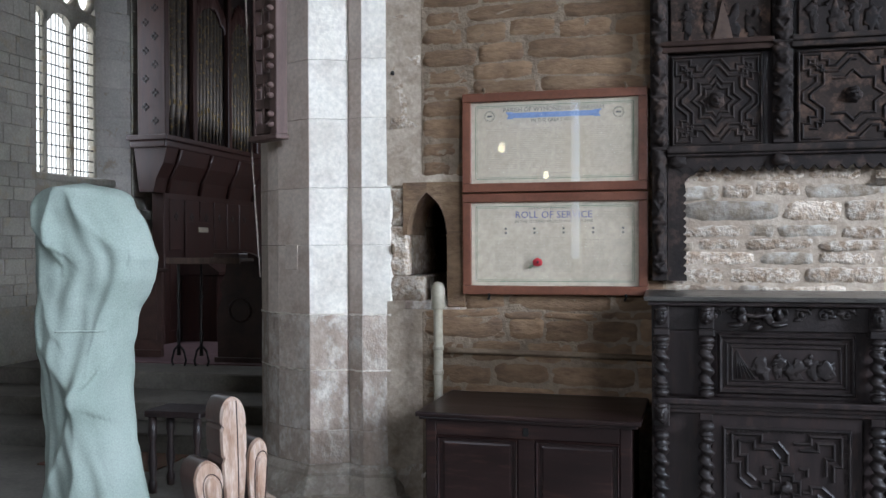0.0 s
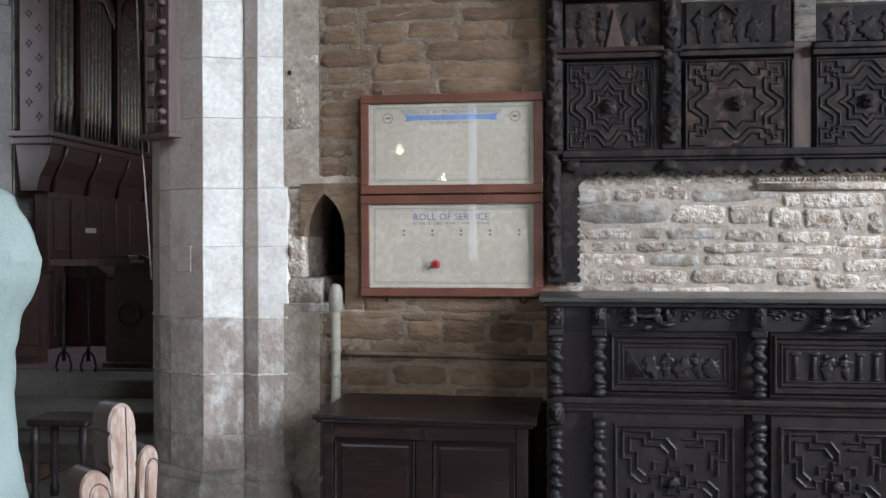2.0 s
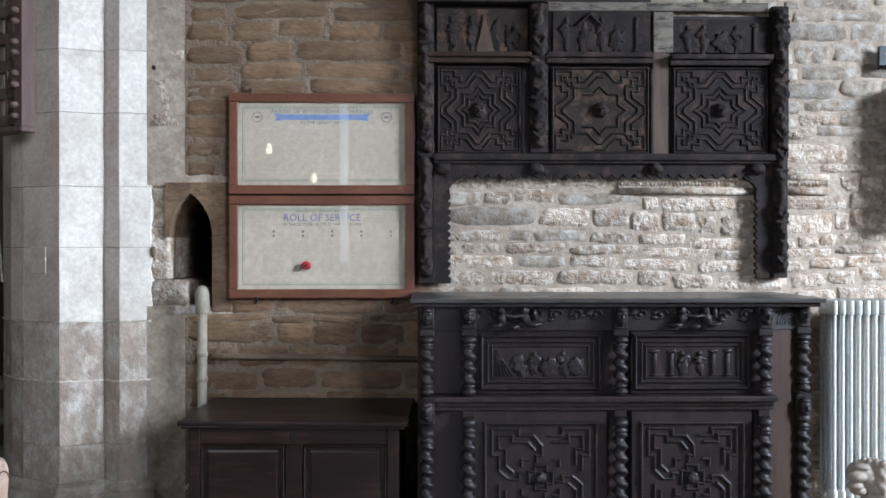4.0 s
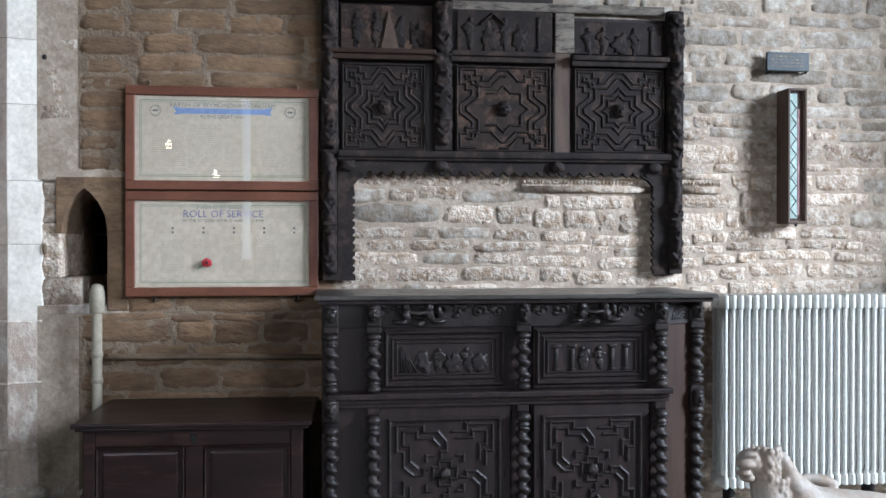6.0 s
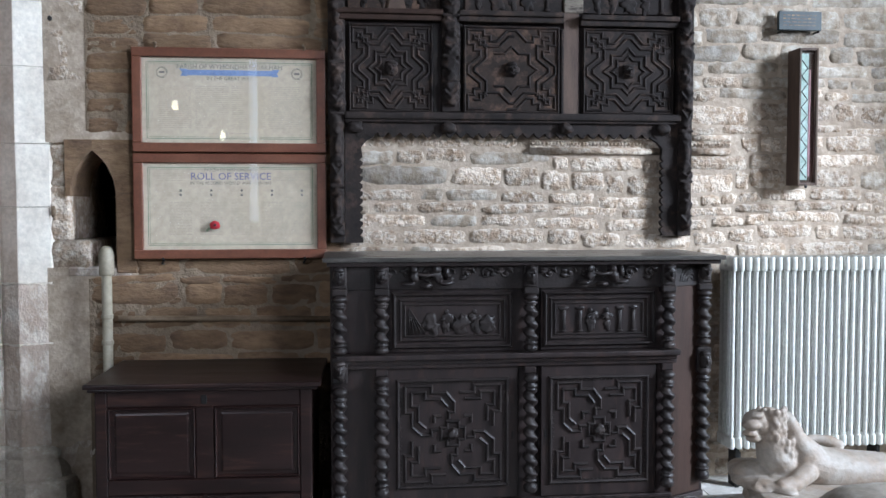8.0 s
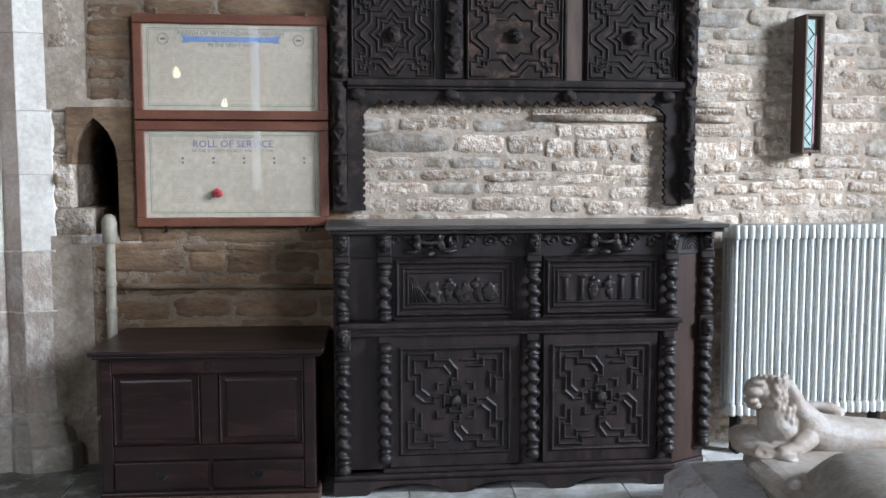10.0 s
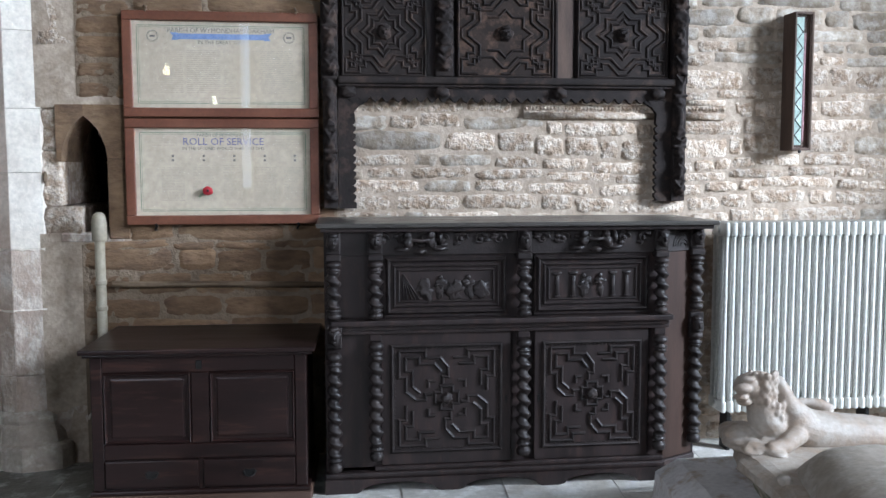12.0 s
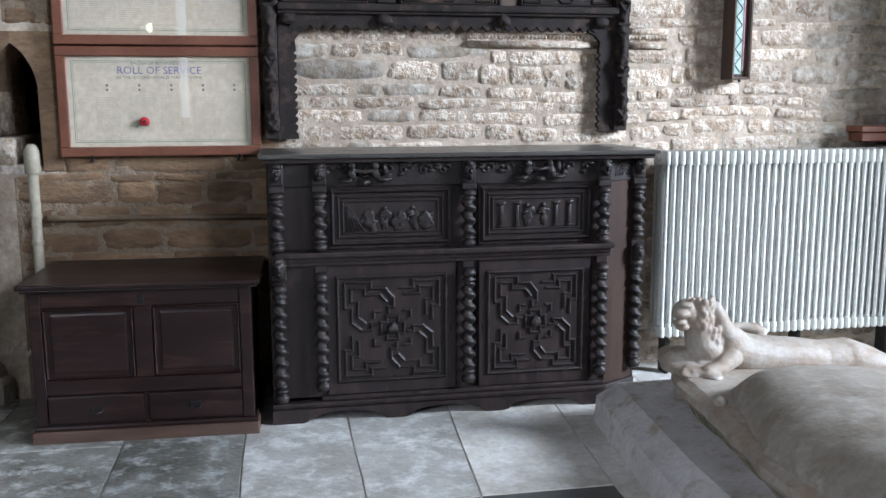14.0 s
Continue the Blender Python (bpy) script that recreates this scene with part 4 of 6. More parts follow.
for x0, x1, kinds, zt, mat in ((0.05, 0.56, "ffbb", 2.93, OAK_BROWN), (0.70, 1.245, "fbfbc", 2.92, OAK_OVER), (1.372, 1.90, "ffbfc", 2.88, OAK_OVER)):
    pan = part("figure_panel", boxed(x0, x1, 0.02, 0.05, 2.69, zt, 0.002), mat if kinds != "ffbb" else OAK_SCARRED, over)
    part("relief_carving", figures(bmesh.new(), x0 + 0.03, x1 - 0.03, 0.02, 2.695, zt - 0.02, kinds, x0 * 10), OAK_OVER, pan, "carved relief figures", smooth=True)
bm = bmesh.new()
prism(bm, [(0.27, 2.69), (0.37, 2.69), (0.345, 2.80), (0.315, 2.90), (0.295, 2.80)], 0.008, 0.02, "y")
part("bare_patch", bm, OAK_SCAR, over, "pale scar in the carving")
bm = bmesh.new()
strap(bm, [(0.83, 2.84), (0.90, 2.90), (0.97, 2.84)], 0.02, 0.02, 0.02)
part("canopy", bm, OAK_OVER, over)

bm = bmesh.new()
box(bm, -0.06, 0.665, -0.045, 0.06, 2.955, 2.985, 0.008, 2)
box(bm, -0.06, 0.675, -0.075, 0.06, 2.985, 3.12, 0.012, 2)
part("cornice", bm, OAK_OVER, over, "projecting carved cornice of the end bay")
part("top_plank", boxed(0.672, 1.915, 0.030, 0.050, 2.925, 2.975, 0.004), PLANK_GREY, over, "grey limewashed plank where carving is lost")
part("lost_piece", boxed(1.262, 1.375, 0.018, 0.030, 2.69, 2.92, 0.004), PLANK_GREY, over, "limewash smeared over bare wood")

# ---- the two framed rolls ----
def lettering(text, size, x, y, z, mat, parent, name="lettering"):
    """Flat lettering standing on a panel that faces -y, centred on x."""
    cu = bpy.data.curves.new(name, "FONT")
    cu.body, cu.size, cu.align_x, cu.align_y, cu.extrude = text, size, "CENTER", "CENTER", 0.0003
    cu.resolution_u = 2
    tmp = bpy.data.objects.new(name, cu)
    scene.collection.objects.link(tmp)
    me = bpy.data.meshes.new_from_object(tmp.evaluated_get(bpy.context.evaluated_depsgraph_get()))
    bpy.data.objects.remove(tmp)
    me.materials.clear()
    me.materials.append(mat)
    ob = new(name, me)
    ob.parent = parent
    ob.matrix_local = pose(x, y, z, 90, 0, 0)
    return ob


def framed_roll(z0, z1, label):
    """A framed and glazed sheet on the wall, its back against the stones."""
    x0, x1 = -1.105, -0.074
    t = thing("framed_roll", ((x0 + x1) / 2, 5.045, (z0 + z1) / 2), label, "framed roll", "framed rolls on the wall")
    w, h = (x1 - x0) / 2, (z1 - z0) / 2
    f = 0.05
    for a in ((-w, w, h - f, h), (-w, w, -h, -h + f)):
        bm = boxed(a[0], a[1], -0.012, 0.03, a[2], a[3], 0.006, 2)
        part("frame_rail", bm, MAHOGANY, t)
    for a in ((-w, -w + f), (w - f, w)):
        bm = boxed(a[0], a[1], -0.0105, 0.03, -h + f, h - f, 0.006, 2)
        part("frame_stile", bm, MAHOGANY, t)
    part("paper", boxed(-w + f - 0.004, w - f + 0.004, 0.012, 0.022, -h + f - 0.004, h - f + 0.004), PAPER, t, "cream printed sheet")
    g = part("glass", boxed(-w + f - 0.002, w - f + 0.002, 0.0, 0.003, -h + f - 0.002, h - f + 0.002), GLASS, t, "picture glass")
    g.visible_shadow = False
    bm = bmesh.new()
    bx, bz = w - f - 0.026, h - f - 0.026
    for d, k in ((0.0, 0.0032), (0.008, 0.0016)):
        for a in ((-bx + d, bx - d, bz - d, bz - d + k), (-bx + d, bx - d, -bz + d - k, -bz + d), (-bx + d - k, -bx + d, -bz + d, bz - d), (bx - d, bx - d + k, -bz + d, bz - d)):
            box(bm, a[0], a[1], 0.0112, 0.0120, a[2], a[3])
    part("printed_border", bm, INK_GREEN, t, "dark green double border line")
    return t, bx, bz


def text_lines(t, x0, x1, z0, z1, rows, mat, seed, name="text_lines", h=0.0030):
    r = random.Random(seed)
    bm = bmesh.new()
    for i in range(rows):
        z = z1 - (z1 - z0) * (i + 0.5) / rows
        x = x0
        while x < x1 - 0.004:
            w = min(r.uniform(0.012, 0.04), x1 - x)
            box(bm, x, x + w, 0.0113, 0.0120, z, z + h)
            x += w + 0.005
        if r.random() < 0.2:
            continue
    part(name, bm, mat, t)


upper_roll, bx, bz = framed_roll(1.897, 2.458, "red-brown framed and glazed cream roll with a blue ribbon heading")
lettering("PARISH OF WYMONDHAM OAKHAM", 0.034, 0, 0.0118, bz - 0.024, INK, upper_roll)
lettering("IN THE GREAT WAR", 0.027, 0, 0.0118, bz - 0.086, INK, upper_roll)
bm = bmesh.new()
box(bm, -0.225, 0.225, 0.0110, 0.0120, bz - 0.070, bz - 0.040)
for s in (-1, 1):
    prism(bm, [(s * 0.225, bz - 0.074), (s * 0.262, bz - 0.074), (s * 0.252, bz - 0.055), (s * 0.268, bz - 0.034), (s * 0.225, bz - 0.036)], 0.0108, 0.0120, "y")
part("printed_ribbon", bm, INK_BLUE, upper_roll, "blue printed ribbon")
text_lines(upper_roll, -0.19, 0.19, bz - 0.066, bz - 0.044, 1, PAPER, 4, "ribbon_text", 0.012)
for s in (-1, 1):
    bm = bmesh.new()
    for rad in (0.030, 0.025):
        tube(bm, [(s * 0.36 + rad * math.cos(a * math.pi / 12), 0.0118, bz - 0.055 + rad * math.sin(a * math.pi / 12)) for a in range(25)], 0.0012, 4)
    box(bm, s * 0.36 - 0.014, s * 0.36 + 0.014, 0.0114, 0.0120, bz - 0.060, bz - 0.050)
    part("printed_seal", bm, INK, upper_roll, "round printed seal")
for k in range(4):
    x = -bx + 0.05 + k * (2 * bx - 0.1) / 4
    text_lines(upper_roll, x + 0.01, x + (2 * bx - 0.1) / 4 - 0.01, -bz + 0.05, bz - 0.125, 22, INK_PALE, 20 + k)
text_lines(upper_roll, -0.10, 0.10, -bz + 0.018, -bz + 0.032, 1, INK_PALE, 31, h=0.005)
lower_roll, bx, bz = framed_roll(1.318, 1.889, "red-brown framed and glazed roll of service with a red poppy")
lettering("PARISH OF WYMONDHAM", 0.0235, 0, 0.0118, bz - 0.012, INK, lower_roll)
lettering("ROLL OF SERVICE", 0.055, 0, 0.0118, bz - 0.048, INK_NAVY, lower_roll)
lettering("IN THE SECOND WORLD WAR 1939-1945", 0.0235, 0, 0.0118, bz - 0.084, INK, lower_roll)
for s in (-1, 1):
    text_lines(lower_roll, s * 0.32 - 0.075, s * 0.32 + 0.075, bz - 0.075, bz - 0.03, 5, INK_PALE, 40 + s)
for k in range(5):
    x = -bx + 0.17 + k * 0.163
    text_lines(lower_roll, x - 0.006, x + 0.006, bz - 0.165, bz - 0.118, 2, INK, 50 + k, "printed_badge", 0.012)
    text_lines(lower_roll, x - 0.06, x + 0.06, -bz + 0.05, bz - 0.185, 22, INK_PALE, 60 + k)
text_lines(lower_roll, -0.13, 0.13, bz - 0.182, bz - 0.172, 1, INK_PALE, 71)
poppy = thing("paper_poppy", (-0.682, 5.040, 1.492), "small red felt poppy stuck on the glass of the roll", "poppy")
bm = bmesh.new()
lump(bm, 0.006, -0.008, 0.008, 0.026, 0.009, 0.024, 0.3, 40, 3, 1)
part("petals", bm, POPPY, poppy, smooth=True)
part("centre", lump(bmesh.new(), 0.008, -0.018, 0.010, 0.007, 0.004, 0.007, 0, 1, 2), IRON, poppy)
bm = bmesh.new()
prism(bm, [(-0.010, -0.004), (-0.035, -0.028), (-0.045, -0.022), (-0.030, -0.004)], -0.006, -0.001, "y")
part("leaf", bm, LEAF, poppy)
for x, z in ((-0.985, 2.458), (-0.195, 2.458), (-0.96, 1.318), (-0.20, 1.318)):
    up = 1 if z > 2 else -1
    hk = tagged(link_mesh("wall_hook", tube(bmesh.new(), [(x, 5.10, z + up * 0.03), (x, 5.05, z + up * 0.025), (x + 0.012, 5.035, z + up * 0.005), (x + 0.004, 5.032, z - up * 0.006)], 0.007, 6), BROWN_PIPE if up > 0 else IRON, True), "rusty iron hook holding a framed roll", "hook", "hooks of the framed rolls")

# ---- oak mule chest ----
chest = thing("oak_chest", (-0.645, 4.345, 0), "dark polished oak chest with a plank lid and two drawers", "chest", rz=-2.0)
cw, cd = 0.505, 0.66
part("lid", boxed(-cw - 0.045, cw + 0.045, -0.035, cd, 0.748, 0.772, 0.007, 3), OAK_CHEST, chest, "polished plank lid")
part("lid_edge", boxed(-cw - 0.03, cw + 0.03, -0.018, cd - 0.02, 0.732, 0.748, 0.006, 2), OAK_CHEST, chest)
part("body", boxed(-cw + 0.004, cw - 0.004, 0.012, cd - 0.03, 0.085, 0.732), OAK_CHEST, chest)
for x in (-cw, cw - 0.055):
    part("stile", boxed(x, x + 0.055, 0.0, 0.05, 0.085, 0.732, 0.004), OAK_CHEST, chest)
part("muntin", boxed(-0.04, 0.045, 0.001, 0.04, 0.308, 0.655, 0.004), OAK_CHEST, chest)
part("top_rail", boxed(-cw + 0.055, cw - 0.055, 0.001, 0.04, 0.655, 0.732, 0.004), OAK_CHEST, chest)
part("middle_rail", boxed(-cw + 0.055, cw - 0.055, 0.001, 0.04, 0.235, 0.308, 0.004), OAK_CHEST, chest)
for x0, x1 in ((-cw + 0.055, -0.04), (0.045, cw - 0.055)):
    bm = boxed(x0 + 0.03, x1 - 0.03, 0.006, 0.03, 0.335, 0.628, 0.012, 2)
    part("fielded_panel", bm, OAK_CHEST, chest)
    bm = bmesh.new()
    strap(bm, [(x0 + 0.008, 0.316), (x1 - 0.008, 0.316), (x1 - 0.008, 0.647), (x0 + 0.008, 0.647)], 0.014, 0.010, 0.008, True)
    part("panel_moulding", bm, OAK_CHEST, chest)
for x0, x1 in ((-cw + 0.058, -0.012), (0.012, cw - 0.058)):
    d = part("drawer", boxed(x0, x1, -0.006, 0.3, 0.098, 0.228, 0.005, 2), OAK_CHEST, chest)
    cx = (x0 + x1) / 2
    bm = bmesh.new()
    prism(bm, [(cx - 0.036, 0.165), (cx - 0.02, 0.182), (cx, 0.176), (cx + 0.02, 0.182), (cx + 0.036, 0.165), (cx + 0.02, 0.152), (cx, 0.142), (cx - 0.02, 0.152)], -0.0085, -0.006, "y")
    part("handle_plate", bm, IRON, d)
    part("handle", tube(bmesh.new(), [(cx - 0.026, -0.010, 0.168), (cx - 0.022, -0.022, 0.152), (cx, -0.024, 0.144), (cx + 0.022, -0.022, 0.152), (cx + 0.026, -0.010, 0.168)], 0.0035, 6), IRON, d, "dark drop handle", True)
part("divider", boxed(-0.012, 0.012, 0.0, 0.05, 0.085, 0.235, 0.003), OAK_CHEST, chest)
part("lock_plate", boxed(-0.014, 0.014, -0.002, 0.002, 0.668, 0.712, 0.003), IRON, chest)
part("plinth", boxed(-cw - 0.02, cw + 0.02, -0.02, cd - 0.02, 0.0, 0.062, 0.004), OAK_FOOT, chest, "worn brown plinth")
part("plinth_moulding", boxed(-cw - 0.012, cw + 0.012, -0.012, cd - 0.02, 0.062, 0.085, 0.008, 2), OAK_CHEST, chest)

# ---- pipe and run along the wall ----
pipe = thing("capped_pipe", (-1.245, 5.015, 0), "stone-coloured capped vertical pipe standing behind the chest", "pipe")
part("stem", tube(bmesh.new(), [(0, 0, 0.0), (0, 0, 1.27)], 0.027, 14), GREY_PIPE, pipe, smooth=True)
bm = lathe(bmesh.new(), [(0.038, 1.235), (0.040, 1.24), (0.040, 1.33), (0.037, 1.355), (0.028, 1.378), (0.012, 1.39)], 16)
part("cap", bm, GREY_PIPE, pipe, smooth=True)
for z in (0.86, 1.0):
    part("collar", lathe(bmesh.new(), [(0.031, z), (0.032, z + 0.005), (0.032, z + 0.02), (0.030, z + 0.024)], 14), GREY_PIPE, pipe, smooth=True)
run = thing("wall_pipe", (0, 5.075, 0.985), "thin brown painted pipe running level along the wall", "pipe")
part("run", tube(bmesh.new(), [(-1.195, -0.04, 0.015), (-1.10, -0.02, 0.008), (-0.6, 0, 0.0), (0.0, 0, -0.012)], 0.016, 10), BROWN_PIPE, run, smooth=True)

# ---- column radiator ----
RX0, RN, RP = 2.185, 38, 0.0445
rad = thing("column_radiator", (RX0, 4.90, 0), "tall cream enamelled column radiator against the wall", "radiator")
fin = bmesh.new()
w = 0.0135
for y in (-0.075, -0.025, 0.025, 0.075):
    pts = [(0, y, 0.235), (0, y, 1.275)]
    lathe(fin, [(0.010, 0.235), (0.0112, 0.28), (0.0112, 1.25), (0.010, 1.28)], 10, 0, y)
for z0, z1, b in ((1.235, 1.318, 0.024), (0.232, 0.300, 0.020)):
    box(fin, -w, w, -0.096, 0.096, z0, z1, 0.0120, 3)
for f in fin.faces:
    f.smooth = True
bmesh.ops.recalc_face_normals(fin, faces=fin.faces)
fin_me = bpy.data.meshes.new("section")
fin.to_mesh(fin_me)
fin.free()
fin_me.materials.append(RAD_WHITE)
for i in range(RN):
    ob = new("section", fin_me)
    ob.parent = rad
    ob.matrix_local = pose(i * RP, 0, 0)
for z in (0.266, 1.275):
    part("header_tube", tube(bmesh.new(), [(-0.02, 0, z), (RN * RP - 0.02, 0, z)], 0.021, 10), RAD_WHITE, rad, smooth=True)
for x in (0.05, 0.9, 1.5):
    part("foot", boxed(x - 0.012, x + 0.012, -0.05, 0.05, 0.0, 0.24, 0.004), IRON, rad, "dark iron foot")
part("feed_pipe", tube(bmesh.new(), [(0.07, -0.02, 0.0), (0.07, -0.02, 0.2)], 0.012, 8), IRON, rad, smooth=True)

# ---- shelf end, showcase and slate plaque on the wall ----
shelf = thing("wall_shelf", (3.85, 5.0, 1.43), "red-brown wooden shelf above the radiator", "shelf")
part("board", boxed(-0.40, 0.6, -0.10, 0.06, -0.018, 0.018, 0.004), MAHOGANY, shelf)
part("batten", boxed(-0.38, 0.6, -0.075, 0.06, -0.075, -0.018, 0.004), MAHOGANY, shelf)
case = thing("narrow_showcase", (2.675, 5.0, 0), "tall narrow glazed wooden showcase holding a pale green strip", "showcase")
zc0, zc1 = 1.722, 2.505
for x in (-0.058, 0.046):
    part("side", boxed(x, x + 0.012, -0.055, 0.085, zc0, zc1, 0.002), OAK_PALE, case)
for z in (zc0, zc1 - 0.014):
    part("end_board", boxed(-0.046, 0.046, -0.055, 0.085, z, z + 0.014, 0.002), OAK_PALE, case)
part("back", boxed(-0.046, 0.046, 0.072, 0.085, zc0 + 0.014, zc1 - 0.014), OAK_DARK, case)
pane = part("glass", boxed(-0.046, 0.046, -0.049, -0.046, zc0 + 0.014, zc1 - 0.014), GLASS, case)
pane.visible_shadow = False
part("cloth_strip", boxed(-0.044, 0.004, -0.040, -0.030, zc0 + 0.03, zc1 - 0.03, 0.002), LACE, case, "pale green patterned strip")
bm = bmesh.new()
zig = [(-0.019 + 0.018 * (-1) ** i, zc0 + 0.04 + i * 0.045) for i in range(16)]
strap(bm, zig, 0.006, 0.004, -0.040)
part("zigzag", bm, IRON, case)
part("mount", boxed(-0.046, 0.046, -0.030, 0.072, zc0 + 0.014, zc1 - 0.014), OAK_BROWN, case, "dull purple-brown mount board")
part("ribbon", boxed(0.008, 0.018, -0.040, -0.030, zc0 + 0.05, zc1 - 0.12, 0.002), SASH, case, "faded red ribbon")
part("catch", lump(bmesh.new(), -0.005, -0.045, zc0 - 0.008, 0.010, 0.008, 0.010, 0, 1, 2), IRON, case)
plaque = thing("slate_plaque", (2.665, 5.06, 2.676), "small dark glossy slate plaque on two wall pegs", "plaque")
part("slab", boxed(-0.132, 0.132, -0.022, 0.0, -0.055, 0.055, 0.004), SLATE, plaque)
bm = bmesh.new()
r = random.Random(3)
for i in range(4):
    x = -0.105
    while x < 0.09:
        w2 = r.uniform(0.012, 0.03)
        box(bm, x, min(x + w2, 0.10), -0.0235, -0.022, 0.028 - i * 0.019, 0.035 - i * 0.019)
        x += w2 + 0.008
part("engraved_lines", bm, PIPE_METAL, plaque, "lines of worn engraved writing")
for x in (-0.11, 0.11):
    part("peg", tube(bmesh.new(), [(x, 0.04, -0.062), (x, -0.026, -0.062), (x, -0.03, -0.05)], 0.006, 6), IRON, plaque, smooth=True)

# ---- broken carved string course in the wall ----
for x0, x1, label in ((1.08, 1.86, "limewashed carved string course set in the rubble"), (2.00, 2.27, "broken end of a carved stone string course")):
    st = thing("string_course", (0, 5.065, 1.955), label, "string course", "pieces of string course")
    part("roll", tube(bmesh.new(), [(x0, 0.022, 0.042), (x1, 0.022, 0.042)], 0.018, 10), STONE_LIMED, st, smooth=True)
    part("roll", tube(bmesh.new(), [(x0, 0.022, -0.036), (x1, 0.022, -0.036)], 0.020, 10), STONE_LIMED, st, smooth=True)
    bm = boxed(x0, x1, 0.022, 0.07, -0.03, 0.03)
    x = x0 + 0.008
    while x < x1 - 0.01:
        box(bm, x, x + 0.012, 0.008, 0.024, -0.004, 0.012, 0.002)
        x += 0.021
    part("dentil_band", bm, STONE_LIMED, st)

# ---- tomb with lion and effigy ----
def worn_rings(bm, rings, cuts, amount, freq):
    """Closed rings of (x, y, z) joined upwards, then worn by noise."""
    rows = [[bm.verts.new(p) for p in ring] for ring in rings]
    for a, b in zip(rows, rows[1:]):
        for i in range(len(a)):
            k = (i + 1) % len(a)
            bm.faces.new((a[i], a[k], b[k], b[i]))
    bm.faces.new(rows[0][::-1])
    bm.faces.new(rows[-1])
    bmesh.ops.subdivide_edges(bm, edges=bm.edges, cuts=cuts, use_grid_fill=True)
    for v in bm.verts:
        d = Vector((noise.fractal(v.co * freq, 1.0, 2.0, 3), noise.fractal(v.co * freq + Vector((3, 1, 0)), 1.0, 2.0, 3), 0.4 * noise.fractal(v.co * freq + Vector((0, 8, 2)), 1.0, 2.0, 3)))
        v.co += d * amount
    return bm


def edge_ring(side, z, back, right=2.95, near=1.2):
    """A tomb outline: the side's (x, y) points from the back to the near end, closed on the right."""
    return [(x, y, z) for x, y in side] + [(right, near, z), (right, back, z)]


plinth = thing("tomb_plinth", (0, 0, 0), "low grey stone tomb plinth with a chamfered, chipped edge", "tomb plinth")
SIDE = [(1.545, 4.20), (1.515, 3.90), (1.49, 3.60), (1.462, 3.27), (1.44, 2.80), (1.43, 2.2), (1.42, 1.2)]
bm = worn_rings(bmesh.new(), [edge_ring(SIDE, -0.01, 4.22), edge_ring([(x + 0.02, y) for x, y in SIDE], 0.125, 4.22), edge_ring([(x + 0.12, y - (0.03 if y > 4 else 0)) for x, y in SIDE], 0.197, 4.18), edge_ring([(x + 0.30, y - (0.10 if y > 4 else 0)) for x, y in SIDE], 0.212, 4.10)], 3, 0.006, 9)
part("block", bm, PLINTH_STONE, plinth)
slab = thing("tomb_slab", (0, 0, 0), "weathered alabaster tomb slab with a broken, green-stained edge", "tomb slab")
LIP = [(1.850, 4.03), (1.775, 3.80), (1.715, 3.56), (1.690, 3.24), (1.640, 2.95), (1.615, 2.70), (1.60, 2.3), (1.56, 1.25)]
bm = worn_rings(bmesh.new(), [edge_ring([(x + 0.020, y) for x, y in LIP], 0.300, 4.02, 2.92, 1.25), edge_ring(LIP, 0.325, 4.04, 2.92, 1.25), edge_ring([(x + 0.006, y) for x, y in LIP], 0.358, 4.04, 2.92, 1.25), edge_ring([(x + 0.045, y - 0.02) for x, y in LIP], 0.380, 4.0, 2.90, 1.27)], 3, 0.020, 9)
part("slab_body", bm, ALABASTER, slab)
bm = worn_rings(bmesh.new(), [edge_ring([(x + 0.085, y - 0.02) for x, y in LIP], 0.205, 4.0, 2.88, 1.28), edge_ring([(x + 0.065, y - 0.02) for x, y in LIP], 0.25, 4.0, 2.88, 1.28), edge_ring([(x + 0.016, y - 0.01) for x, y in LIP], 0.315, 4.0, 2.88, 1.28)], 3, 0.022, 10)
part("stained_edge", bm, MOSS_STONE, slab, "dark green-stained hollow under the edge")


def merged(name, lumps, mat, voxel=0.012, soften=4):
    """Rounded lumps run together into one carved mass."""
    bm = bmesh.new()
    for args in lumps:
        lump(bm, *args)
    ob = link_mesh(name, bm, mat, True)
    mod = ob.modifiers.new("remesh", "REMESH")
    mod.mode, mod.voxel_size, mod.use_smooth_shade = "VOXEL", voxel, True
    sm = ob.modifiers.new("soften", "SMOOTH")
    sm.factor, sm.iterations = 0.5, soften
    return ob


def limb(stations, step=0.02, flat=1.0):
    """Overlapping rounds along (x, y, z, r) stations, for a smooth limb or body."""
    out = []
    for a, b in zip(stations, stations[1:]):
        n = max(2, int(math.dist(a[:3], b[:3]) / step))
        for i in range(n):
            q = [p + (p2 - p) * i / n for p, p2 in zip(a, b)]
            out.append((q[0], q[1], q[2], q[3], q[3] * flat, q[3], 0.0, 1, 3, 0))
    return out


LY = 3.78
lion_l = limb([(2.05, LY, 0.46, 0.095), (2.12, LY, 0.435, 0.095), (2.22, LY, 0.418, 0.094), (2.40, LY, 0.398, 0.095), (2.52, LY, 0.380, 0.092), (2.65, LY, 0.372, 0.106), (2.76, LY, 0.335, 0.102), (2.86, LY - 0.02, 0.265, 0.085)], 0.012, 1.15)
lion_l += limb([(1.968, LY, 0.655, 0.034), (1.985, LY, 0.615, 0.044), (2.005, LY, 0.555, 0.056), (2.045, LY, 0.500, 0.075), (2.09, LY, 0.45, 0.09)], 0.015, 1.2)                       # raised shoulder
